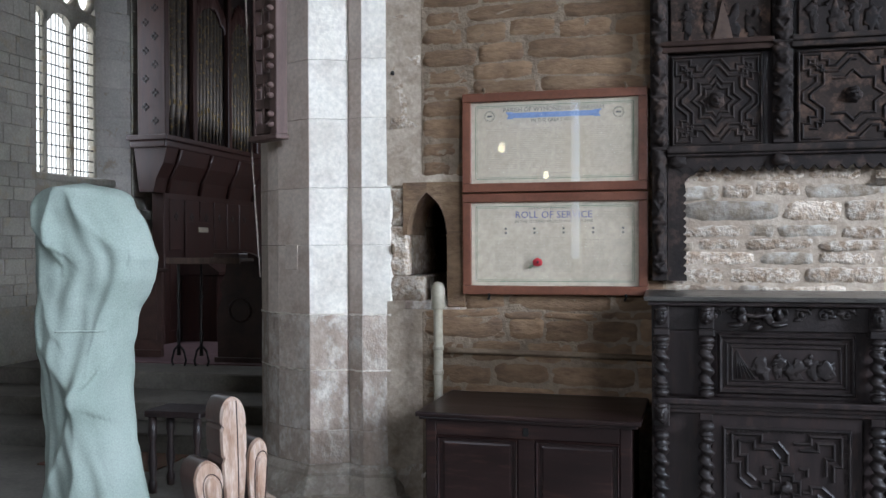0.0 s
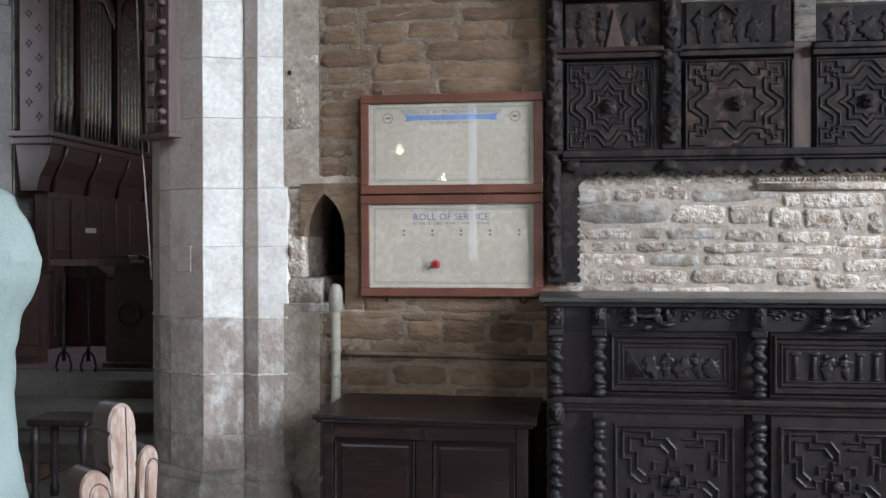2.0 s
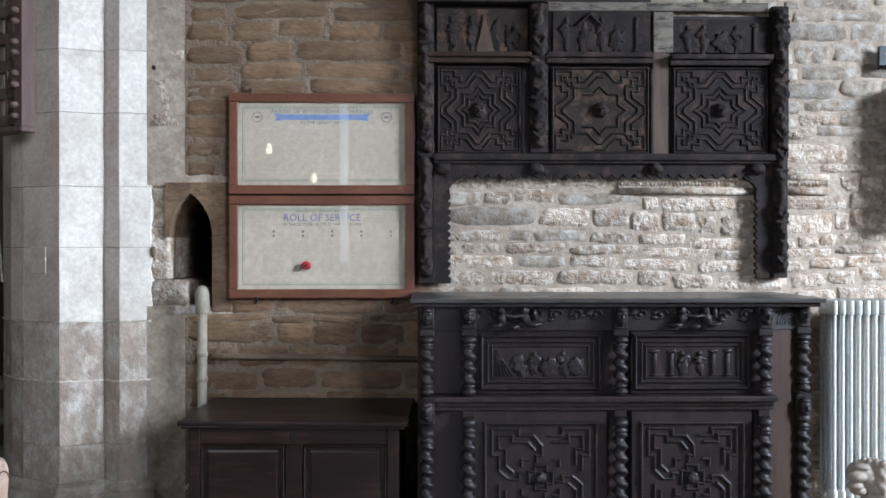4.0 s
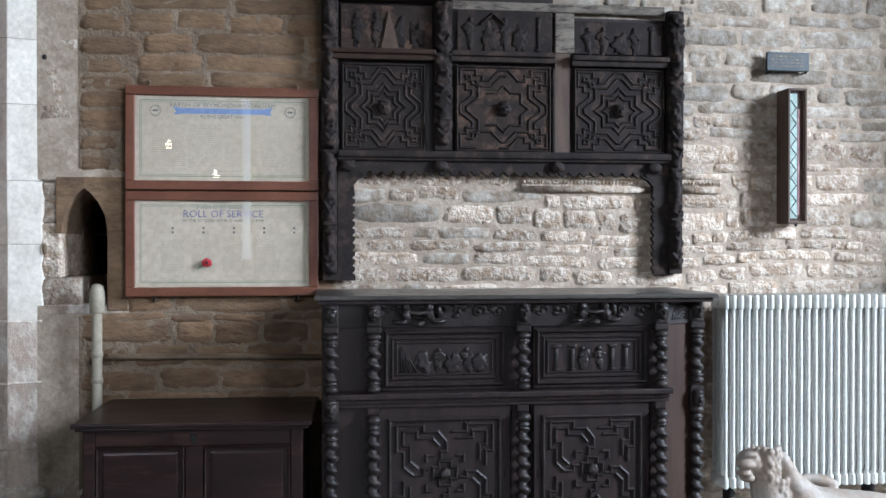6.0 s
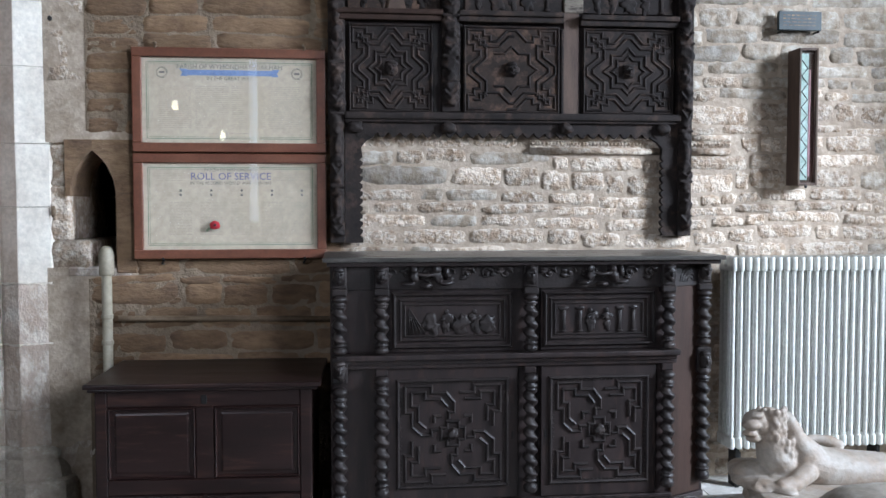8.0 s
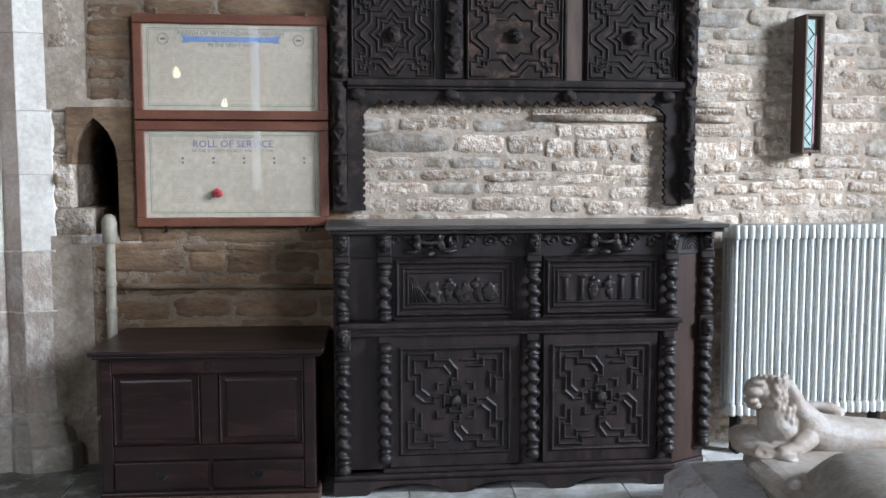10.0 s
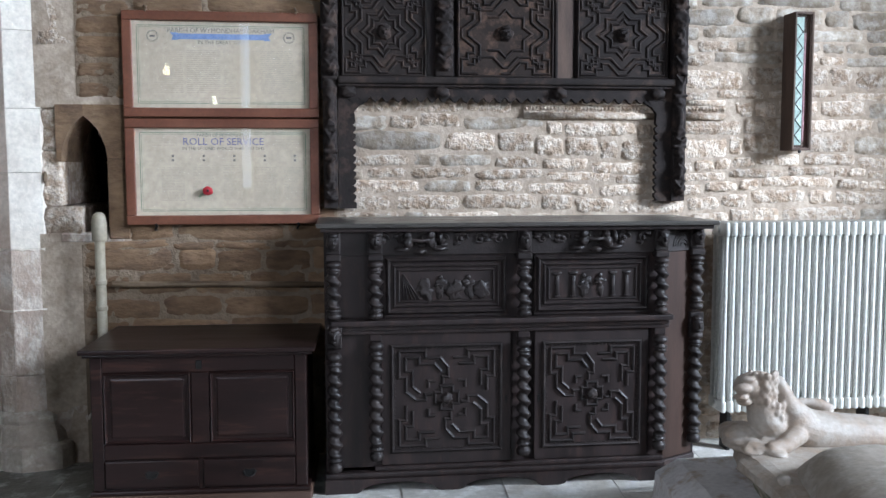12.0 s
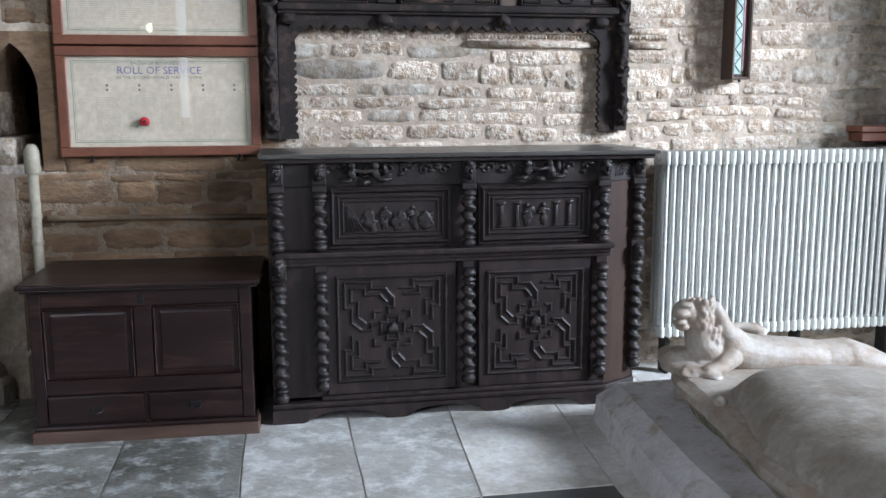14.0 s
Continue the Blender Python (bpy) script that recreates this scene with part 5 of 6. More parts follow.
lion_l += limb([(2.66, LY - 0.04, 0.38, 0.085), (2.76, LY - 0.07, 0.345, 0.085), (2.86, LY - 0.09, 0.27, 0.07), (2.92, LY - 0.10, 0.22, 0.06)], 0.012)                                                                # thigh
lion_l += limb([(2.09, LY + 0.10, 0.53, 0.024), (2.16, LY + 0.10, 0.535, 0.022), (2.22, LY + 0.09, 0.525, 0.028), (2.27, LY + 0.08, 0.50, 0.03)], 0.012)                            # tail over the back
lion_l += limb([(2.02, LY - 0.08, 0.44, 0.05), (1.94, LY - 0.13, 0.405, 0.036), (1.86, LY - 0.15, 0.400, 0.030)], 0.012)                                                            # fore leg
lion_l += [
    (1.825, LY - 0.01, 0.650, 0.062, 0.062, 0.056, 0.05, 16, 3, 1),    # head
    (1.782, LY - 0.045, 0.648, 0.042, 0.042, 0.025, 0.04, 16, 3, 2),   # muzzle
    (1.776, LY - 0.045, 0.608, 0.034, 0.036, 0.015, 0.04, 16, 3, 3),   # jaw
    (1.798, LY - 0.03, 0.586, 0.034, 0.038, 0.022, 0.06, 16, 3, 3.4),  # chin
    (1.805, LY - 0.05, 0.688, 0.032, 0.024, 0.013, 0.05, 16, 3, 2.5),  # brow
    (1.905, LY + 0.00, 0.690, 0.016, 0.018, 0.020, 0.05, 16, 2, 2.8),  # ear
]
for q in range(70):
    # locks of the mane, in staggered rows round the neck
    row, col = divmod(q, 7)
    phi = radians(188 + 26 * col + 13 * (row % 2))
    rr = 0.066 + 0.004 * math.sin(q * 2.3)
    lion_l.append((1.890 + 0.008 * row * (row > 4) + rr * 0.85 * math.cos(phi), LY + rr * math.sin(phi), 0.700 - 0.027 * row, 0.015, 0.014, 0.022, 0.15, 60, 2, q * 1.3))
lion_l += limb([(1.880, LY, 0.655, 0.058), (1.888, LY, 0.58, 0.062), (1.905, LY, 0.50, 0.070), (1.95, LY, 0.44, 0.085)], 0.012, 1.15)
lion_l += [(1.86, LY - 0.02, 0.385, 0.12, 0.19, 0.035, 0.25, 12, 4, 14), (1.83, LY + 0.05, 0.415, 0.085, 0.11, 0.050, 0.28, 12, 4, 15), (1.93, LY - 0.06, 0.40, 0.09, 0.10, 0.04, 0.25, 12, 4, 16), (2.40, LY, 0.35, 0.50, 0.14, 0.035, 0.04, 5, 3, 11)]
lion = tagged(merged("stone_lion", lion_l, ALABASTER, 0.005, 1), "weathered pale alabaster lion lying at the foot of a tomb", "statue")

# the robe of the effigy: a broad smooth swell with a few shallow drapery furrows
bm = bmesh.new()
NU, NV = 64, 72
grid = []
for b in range(NV + 1):
    y = 3.44 - 2.15 * (b / NV) ** 1.15
    far = (3.44 - y) / 2.15
    xl = 1.86 - 0.20 * min(1.0, far * 3.2) - 0.04 * far
    xr = 2.66 + 0.10 * far
    xc = 2.02 + 0.12 * far
    row = []
    for a in range(NU + 1):
        u = -1 + 2 * a / NU
        x = xc + u * ((xc - xl) if u < 0 else (xr - xc))
        dome = max(0.0, 1 - abs(u) ** (2.6 if u < 0 else 2.2)) ** 0.55
        end = max(0.0, min(1.0, (3.44 - y) / 0.16)) ** 0.5
        z = 0.352 + (0.165 + 0.09 * far) * dome * end
        z += 0.007 * noise.noise(Vector((x * 2.2 - y * 0.8, y * 0.9, 2))) * dome * end
        z += 0.004 * noise.fractal(Vector((x, y, 0)) * 9, 1.0, 2.0, 3) * dome
        row.append(bm.verts.new((x, y, z)))
    grid.append(row)
for a, b in zip(grid, grid[1:]):
    for i in range(NU):
        bm.faces.new((a[i], a[i + 1], b[i + 1], b[i]))
rim = grid[0] + [r0[-1] for r0 in grid[1:]] + grid[-1][-2::-1] + [r0[0] for r0 in grid[-2:0:-1]]
low = [bm.verts.new((v.co.x, v.co.y, 0.30)) for v in rim]
for i in range(len(rim)):
    k = (i + 1) % len(rim)
    bm.faces.new((rim[i], rim[k], low[k], low[i]))
bm.faces.new(low)
lump(bm, 1.748, 3.275, 0.392, 0.028, 0.028, 0.024, 0.35, 22, 3, 31)
tagged(link_mesh("tomb_effigy", bm, EFFIGY_STONE, True), "weathered robed alabaster effigy lying on the tomb slab", "statue")

# ---- dust-sheeted lectern ----
CREASES = [
    ([(-0.95, 1.78), (-0.84, 1.42), (-0.50, 1.19), (0.0, 1.08), (0.55, 0.96)], 0.075, 0.17),
    ([(0.55, 1.00), (-0.05, 0.78), (-0.7, 0.59), (-0.95, 0.40)], 0.060, 0.13),
    ([(0.60, 0.98), (0.30, 0.75), (0.0, 0.53), (-0.2, 0.3)], 0.038, 0.11),
    ([(0.60, 1.00), (0.62, 0.75), (0.75, 0.50), (0.8, 0.1)], 0.030, 0.12),
    ([(-0.80, 1.80), (-0.66, 1.68), (-0.38, 1.61)], 0.060, 0.07),
    ([(-0.22, 1.83), (-0.38, 1.68), (-0.30, 1.56)], 0.040, 0.06),
    ([(-0.92, 1.6), (-0.85, 1.2), (-0.76, 0.8), (-0.85, 0.3)], 0.045, 0.10),
    ([(0.10, 1.84), (0.50, 1.64), (0.92, 1.55)], 0.035, 0.11),
    ([(-0.62, 1.46), (-0.38, 1.31), (-0.15, 1.24)], 0.022, 0.07),
    ([(0.78, 1.50), (0.62, 1.25), (0.55, 1.02)], 0.024, 0.08),
]


def crease(u, z, path, amp, wide):
    """How far a fold along path lifts the cloth: steep on its lower side, sloping on the upper."""
    best, side = 9.0, 1.0
    for (u0, z0), (u1, z1) in zip(path, path[1:]):
        ax, az, bx2, bz2 = u0 * 0.27, z0, u1 * 0.27, z1
        dx, dz = bx2 - ax, bz2 - az
        t = max(0.0, min(1.0, ((u * 0.27 - ax) * dx + (z - az) * dz) / (dx * dx + dz * dz)))
        qx, qz = u * 0.27 - ax - t * dx, z - az - t * dz
        d = math.hypot(qx, qz)
        if d < best:
            best, side = d, dx * qz - dz * qx
    w = wide * (0.85 if side > 0 else 0.42)
    return amp * math.exp(-(best / w) ** 1.3) if best < 4 * w else 0.0


sheet = bmesh.new()
SY = 3.4
levels = [(1.852, -2.53, -2.32), (1.842, -2.61, -2.25), (1.81, -2.64, -2.20), (1.72, -2.64, -2.14), (1.62, -2.635, -2.09), (1.55, -2.63, -2.064), (1.46, -2.63, -2.085), (1.34, -2.63, -2.15), (1.18, -2.63, -2.19), (1.0, -2.625, -2.20), (0.80, -2.61, -2.18), (0.62, -2.60, -2.15), (0.35, -2.60, -2.08), (0.02, -2.62, -2.0)]
zs = np.linspace(0.02, 1.845, 180)
lz = np.array([a[0] for a in levels[::-1]])
lx0 = np.array([a[1] for a in levels[::-1]])
lx1 = np.array([a[2] for a in levels[::-1]])
N = 200
rings = []
for zz in zs:
    a0, a1 = np.interp(zz, lz, lx0) + 0.07, np.interp(zz, lz, lx1)
    cx, hw = (a0 + a1) / 2, (a1 - a0) / 2
    ring = []
    for i in range(N):
        a = 2 * math.pi * i / N
        fold = min(1.0, (1.86 - zz) / 0.10)
        u = math.cos(a)
        front = max(0.0, -math.sin(a)) ** 0.5
        f = 0.03 * math.sin(9 * a - 7 * zz) + 0.02 * math.sin(17 * a + 5 * zz + 2)
        lift = sum(crease(u, zz, path, amp, wide) for path, amp, wide in CREASES)
        p = Vector((cx + hw * u * (1 + 0.02 * math.sin(8 * a)), SY + 0.17 * (1 + f * fold) * math.sin(a) - front * fold * lift * 0.8, zz))
        p += Vector((noise.noise(p * 9), noise.noise(p * 9 + Vector((4, 4, 4))), 0)) * 0.012
        ring.append(sheet.verts.new(p))
    rings.append(ring)
for a, b in zip(rings, rings[1:]):
    for i in range(N):
        sheet.faces.new((a[i], a[(i + 1) % N], b[(i + 1) % N], b[i]))
top = sheet.verts.new((-2.40, SY, 1.872))
for i in range(N):
    sheet.faces.new((rings[-1][i], rings[-1][(i + 1) % N], top))
hem = [tuple(v.co + Vector((0, -0.003, 0))) for v in min(rings, key=lambda q: abs(q[0].co.z - 1.25))[int(N * 0.735):int(N * 0.90)]]
cover = tagged(link_mesh("dust_sheet", sheet, CLOTH, True), "mint green dust sheet draped in folds over a tall lectern", "dust sheet")
part("hem", tube(bmesh.new(), hem, 0.005, 6), CLOTH, cover, "stitched seam across the sheet", True)

# ---- carved bench end with a poppyhead ----
pew = thing("bench_end", (-1.325, 2.64, 0), "worn carved oak bench end with a leafy poppyhead finial", "bench end", rz=50)
part("end_board", boxed(-0.17, 0.15, 0.0, 0.12, 0.0, 0.775, 0.012, 2), PEW_WOOD, pew)


def leaf_outline(cx, z0, z1, w, lean, nicks):
    """A blunt blade from z0 to z1 with a round head, widest at two thirds, nicked along its edge."""
    left, right = [], []
    n = 30
    head = min(0.5 * w / (z1 - z0) * 1.5, 0.6)
    for i in range(n + 1):
        t = 1 - (1 - i / n) ** 1.6
        k = w * (0.70 + 0.30 * math.sin(math.pi * min(1.0, t * 0.75)))
        if t > 1 - head:
            k *= math.sqrt(max(0.0, 1 - ((t - 1 + head) / head) ** 2.2))
        x, z = cx + lean * t * t, z0 + (z1 - z0) * t
        nick = 0.007 if any(abs(t - a) < 0.016 for a in nicks) else 0.0
        left.append((x - k / 2 + nick, z))
        right.append((x + k / 2 - nick * 0.6, z))
    return left + right[::-1][1:]


for name, cx, z0, z1, w, lean, nicks in (("centre_leaf", 0.0, 0.77, 1.12, 0.088, -0.008, (0.45, 0.74)), ("side_leaf", -0.078, 0.77, 0.925, 0.098, -0.012, ()), ("side_leaf", 0.078, 0.77, 0.975, 0.068, 0.008, ())):
    out = leaf_outline(cx, z0, z1, w, lean, nicks)
    front = 0.0 if name == "centre_leaf" else 0.010
    bm = bmesh.new()
    # one wood in two colours: shade painted on the sides, light on the face
    prism(bm, out, front + 0.004, front + 0.125, "y", 0.04)
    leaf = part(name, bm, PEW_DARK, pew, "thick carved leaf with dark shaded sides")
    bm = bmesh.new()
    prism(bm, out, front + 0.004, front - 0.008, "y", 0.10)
    part("leaf_face", bm, PEW_WOOD, leaf, "worn face of the leaf, in a paler lit colour")
    # dark raised lines imitate the shade lying in carved creases
    bm = bmesh.new()
    if name == "centre_leaf":
        strap(bm, [(cx + 0.010 + lean * t * t, z0 + (z1 - 0.012 - z0) * t) for t in (0.0, 0.3, 0.6, 0.8, 1.0)], 0.005, 0.004, -0.007)
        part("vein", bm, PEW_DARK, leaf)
    else:
        small = leaf_outline(cx + 0.010, z0 - 0.02, z1 - 0.045, w * 0.56, lean, ())
        prism(bm, small, front - 0.004, front - 0.016, "y", 0.25)
        part("curl", bm, PEW_WOOD, leaf)
        bm = bmesh.new()
        tube(bm, [(u, front - 0.008, v) for u, v in leaf_outline(cx + 0.010, z0 - 0.02, z1 - 0.042, w * 0.62, lean, ())], 0.0022, 5)
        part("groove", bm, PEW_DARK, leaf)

# ---- hymn board on the pier ----
hymn = thing("hymn_board", (-2.40, 5.09, 0), "dark purplish oak slotted board with turned pegs, hung on the pier", "hymn board", rz=-32)
for x in (0.0, 0.095, 0.19):
    part("stile", boxed(x, x + 0.022, -0.02, 0.03, 2.26, 3.25, 0.003), BOARD_WOOD, hymn)
for k in range(7):
    z = 2.27 + k * 0.15
    part("rail", boxed(0.022, 0.19, -0.018, 0.03, z, z + 0.06, 0.003), BOARD_WOOD, hymn)
part("post", boxed(0.212, 0.283, -0.045, 0.035, 2.24, 3.25, 0.004), BOARD_WOOD, hymn)
part("foot_rail", boxed(-0.012, 0.29, -0.05, 0.04, 2.225, 2.26, 0.006), BOARD_WOOD, hymn)
part("hanger", boxed(0.12, 0.16, 0.03, 0.16, 3.0, 3.04), IRON, hymn)
for k in range(12):
    bm = lump(bmesh.new(), 0.248, -0.062, 2.31 + (k // 2) * 0.17 + (k % 2) * 0.06, 0.020, 0.026, 0.019, 0.05, 10, 2)
    part("peg", bm, BOARD_WOOD, hymn, smooth=True)
rope = thing("bell_rope", (0, 0, 0), "thin pale rope hanging straight beside the pier", "rope")
part("strand", tube(bmesh.new(), [(-2.58, 5.3, 3.6), (-2.555, 5.3, 2.8), (-2.53, 5.3, 2.2), (-2.475, 5.3, 1.4)], 0.006, 6), BELL_ROPE, rope, smooth=True)

# ---- organ in the chancel ----
organ = thing("pipe_organ", (0, 0, 0), "dark red oak organ with dull gilded pipes on coved base", "organ")
OX, OY0, OY1 = -5.46, 9.20, 13.2
part("ledge", boxed(-5.90, OX + 0.07, OY0 - 0.08, OY1, 2.80, 2.86, 0.015, 2), CASE_RED, organ)
part("ledge_moulding", boxed(-5.88, OX + 0.04, OY0 - 0.05, OY1, 2.72, 2.80, 0.02, 2), CASE_RED, organ)
bm = bmesh.new()
prism(bm, [(OX + 0.02, 2.72), (OX - 0.03, 2.55), (OX - 0.12, 2.38), (OX - 0.16, 2.22), (-5.80, 2.22), (-5.86, 2.72)], OY0 + 0.02, OY1, "y")
part("coving", bm, CASE_RED, organ)
part("lower_case", boxed(-5.78, -5.62, 9.45, OY1, 0.45, 2.25, 0.01), CASE_RED, organ)
part("lower_back", boxed(-6.19, -5.78, 10.35, OY1, 0.45, 2.72), CASE_RED, organ)
for k in range(6):
    y = 9.55 + k * 0.36
    p = part("case_panel", boxed(-5.622, -5.605, y, y + 0.30, 1.55, 2.16, 0.008), CASE_RED, organ)
    bm = bmesh.new()
    for a in range(4):
        lump(bm, -5.604, y + 0.15 + 0.03 * math.cos(a * 1.57), 1.95 + 0.03 * math.sin(a * 1.57), 0.006, 0.022, 0.022, 0, 1, 2)
    part("quatrefoil", bm, OAK_DARK, p)
    part("case_panel", boxed(-5.622, -5.605, y, y + 0.30, 0.6, 1.45, 0.008), CASE_RED, organ)
for k in range(5):
    y = 9.5 + k * 0.75
    bm = bmesh.new()
    tube(bm, [(OX - 0.15, y, 2.22), (OX - 0.10, y, 2.40), (OX - 0.01, y, 2.58), (OX + 0.03, y, 2.72)], 0.03, 6)
    part("bracket_rib", bm, CASE_RED, organ, smooth=True)
part("case_side", boxed(-5.80, OX - 0.04, OY0, OY0 + 0.05, 2.86, 5.6, 0.006), CASE_RED, organ)
for k in range(16):
    bm = bmesh.new()
    x = -5.70 if k % 2 else -5.58
    for a in range(4):
        lump(bm, x + 0.028 * math.cos(a * 1.57), OY0 - 0.002, 3.02 + k * 0.16 + 0.028 * math.sin(a * 1.57), 0.020, 0.006, 0.020, 0, 1, 2)
    part("quatrefoil", bm, OAK_DARK, organ)
part("case_back", boxed(-5.80, -5.74, OY0 + 0.05, OY1, 2.86, 5.6), OAK_DARK, organ)
for y in (OY0, 9.85, 10.75, 11.6, 12.6):
    part("case_post", boxed(OX - 0.06, OX + 0.01, y, y + 0.09, 2.86, 5.6, 0.01), CASE_RED, organ)


def organ_pipe(y, r, foot, height):
    bm = lathe(bmesh.new(), [(r * 0.25, 2.86), (r, 2.86 + foot), (r, 2.86 + foot + 0.02), (r, 2.86 + height), (r * 0.9, 2.862 + height)], 12, OX - 0.10, y)
    ob = part("pipe", bm, PIPE_METAL, organ, smooth=True)
    part("pipe_mouth", boxed(OX - 0.105 + r * 0.85, OX - 0.098 + r, y - r * 0.5, y + r * 0.5, 2.86 + foot - 0.01, 2.86 + foot + 0.05, 0.003), BRASS, ob)


for i in range(4):
    organ_pipe(9.38 + i * 0.13, 0.055, 0.42 - 0.03 * abs(i - 1.5), 2.2)
for i in range(9):
    organ_pipe(10.0 + i * 0.088, 0.038, 0.30 + 0.03 * (4 - abs(i - 4)), 1.55 + 0.11 * (4 - abs(i - 4)) * 1.6)
for i in range(7):
    organ_pipe(10.92 + i * 0.095, 0.04, 0.3, 1.9)
for i in range(7):
    organ_pipe(11.78 + i * 0.11, 0.04, 0.3, 1.8)
for y0, n in ((10.0, 9), (10.92, 7)):
    bm = bmesh.new()
    for i in range(n * 2):
        y = y0 + i * 0.044
        lump(bm, OX - 0.05, y, 4.45 + 0.25 * math.sin(i / (n * 2 - 1) * math.pi), 0.03, 0.025, 0.14, 0.4, 20, 2, i)
    fused(part("carved_cresting", bm, CASE_RED, organ, smooth=True), 0.02)
desk = thing("organ_console", (-5.38, 10.25, 0.45), "dark red oak console desk below the organ", "console")
part("body", boxed(-0.22, 0.25, -0.45, 0.45, 0.0, 0.80, 0.01), CASE_RED, desk)
bm = bmesh.new()
prism(bm, [(-0.24, 0.80), (0.28, 0.80), (0.28, 0.84), (0.05, 1.0), (-0.24, 1.0)], -0.47, 0.47, "y")
part("sloping_top", bm, CASE_RED, desk)
part("music_sheet", boxed(-0.222, -0.212, -0.05, 0.2, 1.32, 1.38), PAPER, desk, "pale folded sheet")
part("music_rest", boxed(-0.235, -0.222, -0.35, 0.35, 1.0, 1.45, 0.006), CASE_RED, desk)

plate = tagged(link_mesh("wall_plate", boxed(-6.215, -6.185, 9.77, 9.93, 2.24, 2.40, 0.006), SLATE), "small dark metal plate on the chancel wall", "plate")

# ---- choir stalls and chancel things ----


def stall_front(x0, x1, y, label):
    t = thing("choir_stall", (x0, y, 0.45), label, "choir stall", "choir stalls")
    w = x1 - x0
    part("desk_top", boxed(0, w, -0.12, 0.14, 0.88, 0.92, 0.01), OAK_BROWN, t)
    part("front", boxed(0, w, 0.0, 0.04, 0.05, 0.88), PEW_DARK, t)
    n = max(2, int(w / 0.45))
    for i in range(n):
        part("panel", boxed(i * w / n + 0.05, (i + 1) * w / n - 0.05, -0.014, 0.0, 0.18, 0.78, 0.008), PEW_DARK, t)
    part("plinth", boxed(0, w, -0.03, 0.05, 0.0, 0.08, 0.006), PEW_DARK, t)
    return t


stall_front(-6.15, -5.0, 8.35, "dark oak choir stall front with panels")
stall_front(-5.75, -3.2, 10.6, "dark oak choir stall front under a pale book ledge")
book = thing("white_ledge_cloth", (-4.6, 10.55, 1.375), "narrow white cloth strip along the choir desk", "cloth")
part("cloth", boxed(-0.9, 1.2, -0.10, 0.02, 0.0, 0.012, 0.003), PAPER, book)

end = thing("stall_end", (-4.02, 8.1, 0.45), "dark oak stall end with a shouldered top and carved roundel", "stall end")
bm = bmesh.new()
pts = [(-0.22, 0.0), (0.28, 0.0), (0.28, 1.02)] + [(0.03 + 0.25 * math.cos(a * math.pi / 10), 0.92 + 0.17 * math.sin(a * math.pi / 10)) for a in range(1, 8)] + [(-0.14, 0.86), (-0.20, 0.76), (-0.17, 0.66), (-0.22, 0.5)]
prism(bm, pts, 0.0, 0.07, "y")
part("board", bm, PEW_DARK, end)
part("roundel", tube(bmesh.new(), [(0.02 + 0.11 * math.cos(a * math.pi / 10), -0.005, 0.52 + 0.11 * math.sin(a * math.pi / 10)) for a in range(21)], 0.014, 6), PEW_DARK, end, smooth=True)
part("foot", boxed(-0.25, 0.31, -0.02, 0.09, 0.0, 0.06, 0.006), PEW_DARK, end)

stand = thing("reading_desk", (-4.30, 7.85, 0.45), "brown oak topped reading desk on slim black iron legs", "reading desk")
bm = boxed(-0.26, 0.50, -0.14, 0.14, 1.00, 1.03, 0.006)
part("desk_top", bm, OAK_PALE, stand)
part("lip", boxed(-0.26, 0.50, -0.16, -0.14, 0.98, 1.04, 0.004), OAK_PALE, stand)
for x in (-0.22, 0.02):
    bm = lathe(bmesh.new(), [(0.02, 0.10), (0.014, 0.25), (0.022, 0.30), (0.012, 0.36), (0.012, 0.62), (0.024, 0.66), (0.012, 0.71), (0.012, 1.0)], 10, x, 0)
    part("leg", bm, IRON, stand, smooth=True)
    for s in (-1, 1):
        part("foot", tube(bmesh.new(), [(x, 0, 0.20), (x + s * 0.05, 0, 0.15), (x + s * 0.075, 0, 0.05), (x + s * 0.06, 0, 0.0)], 0.012, 6), IRON, stand, smooth=True)
dark_book = thing("closed_book", (-3.98, 7.85, 1.48), "dark closed book lying on the reading desk", "book")
part("cover", boxed(-0.12, 0.14, -0.10, 0.10, 0.0, 0.05, 0.012, 2), PEW_DARK, dark_book)

stool = thing("turned_leg_stool", (-3.05, 5.35, 0), "dark oak stool with turned legs below the chancel step", "stool")
part("seat", boxed(-0.20, 0.20, -0.15, 0.15, 0.50, 0.54, 0.008), OAK_DARK, stool)
for x in (-0.16, 0.16):
    for y in (-0.11, 0.11):
        part("leg", lathe(bmesh.new(), [(0.025, 0.0), (0.03, 0.06), (0.018, 0.10), (0.03, 0.20), (0.018, 0.32), (0.03, 0.38), (0.026, 0.50)], 10, x, y), OAK_DARK, stool, smooth=True)
rug = thing("small_rug", (-3.95, 6.0, 0.0), "small patterned red rug before the chancel step", "rug")
part("pile", boxed(-0.5, 0.45, -0.28, 0.22, 0.0, 0.014, 0.004), RUG, rug)

sign = thing("exit_sign", (-3.05, 7.0, 2.29), "small green and white lit sign beyond the pier", "sign")
part("panel", boxed(-0.04, 0.05, -0.01, 0.01, -0.09, 0.09, 0.003), LACE, sign)
part("bracket", boxed(0.05, 0.70, 0.0, 0.02, -0.01, 0.01), IRON, sign)

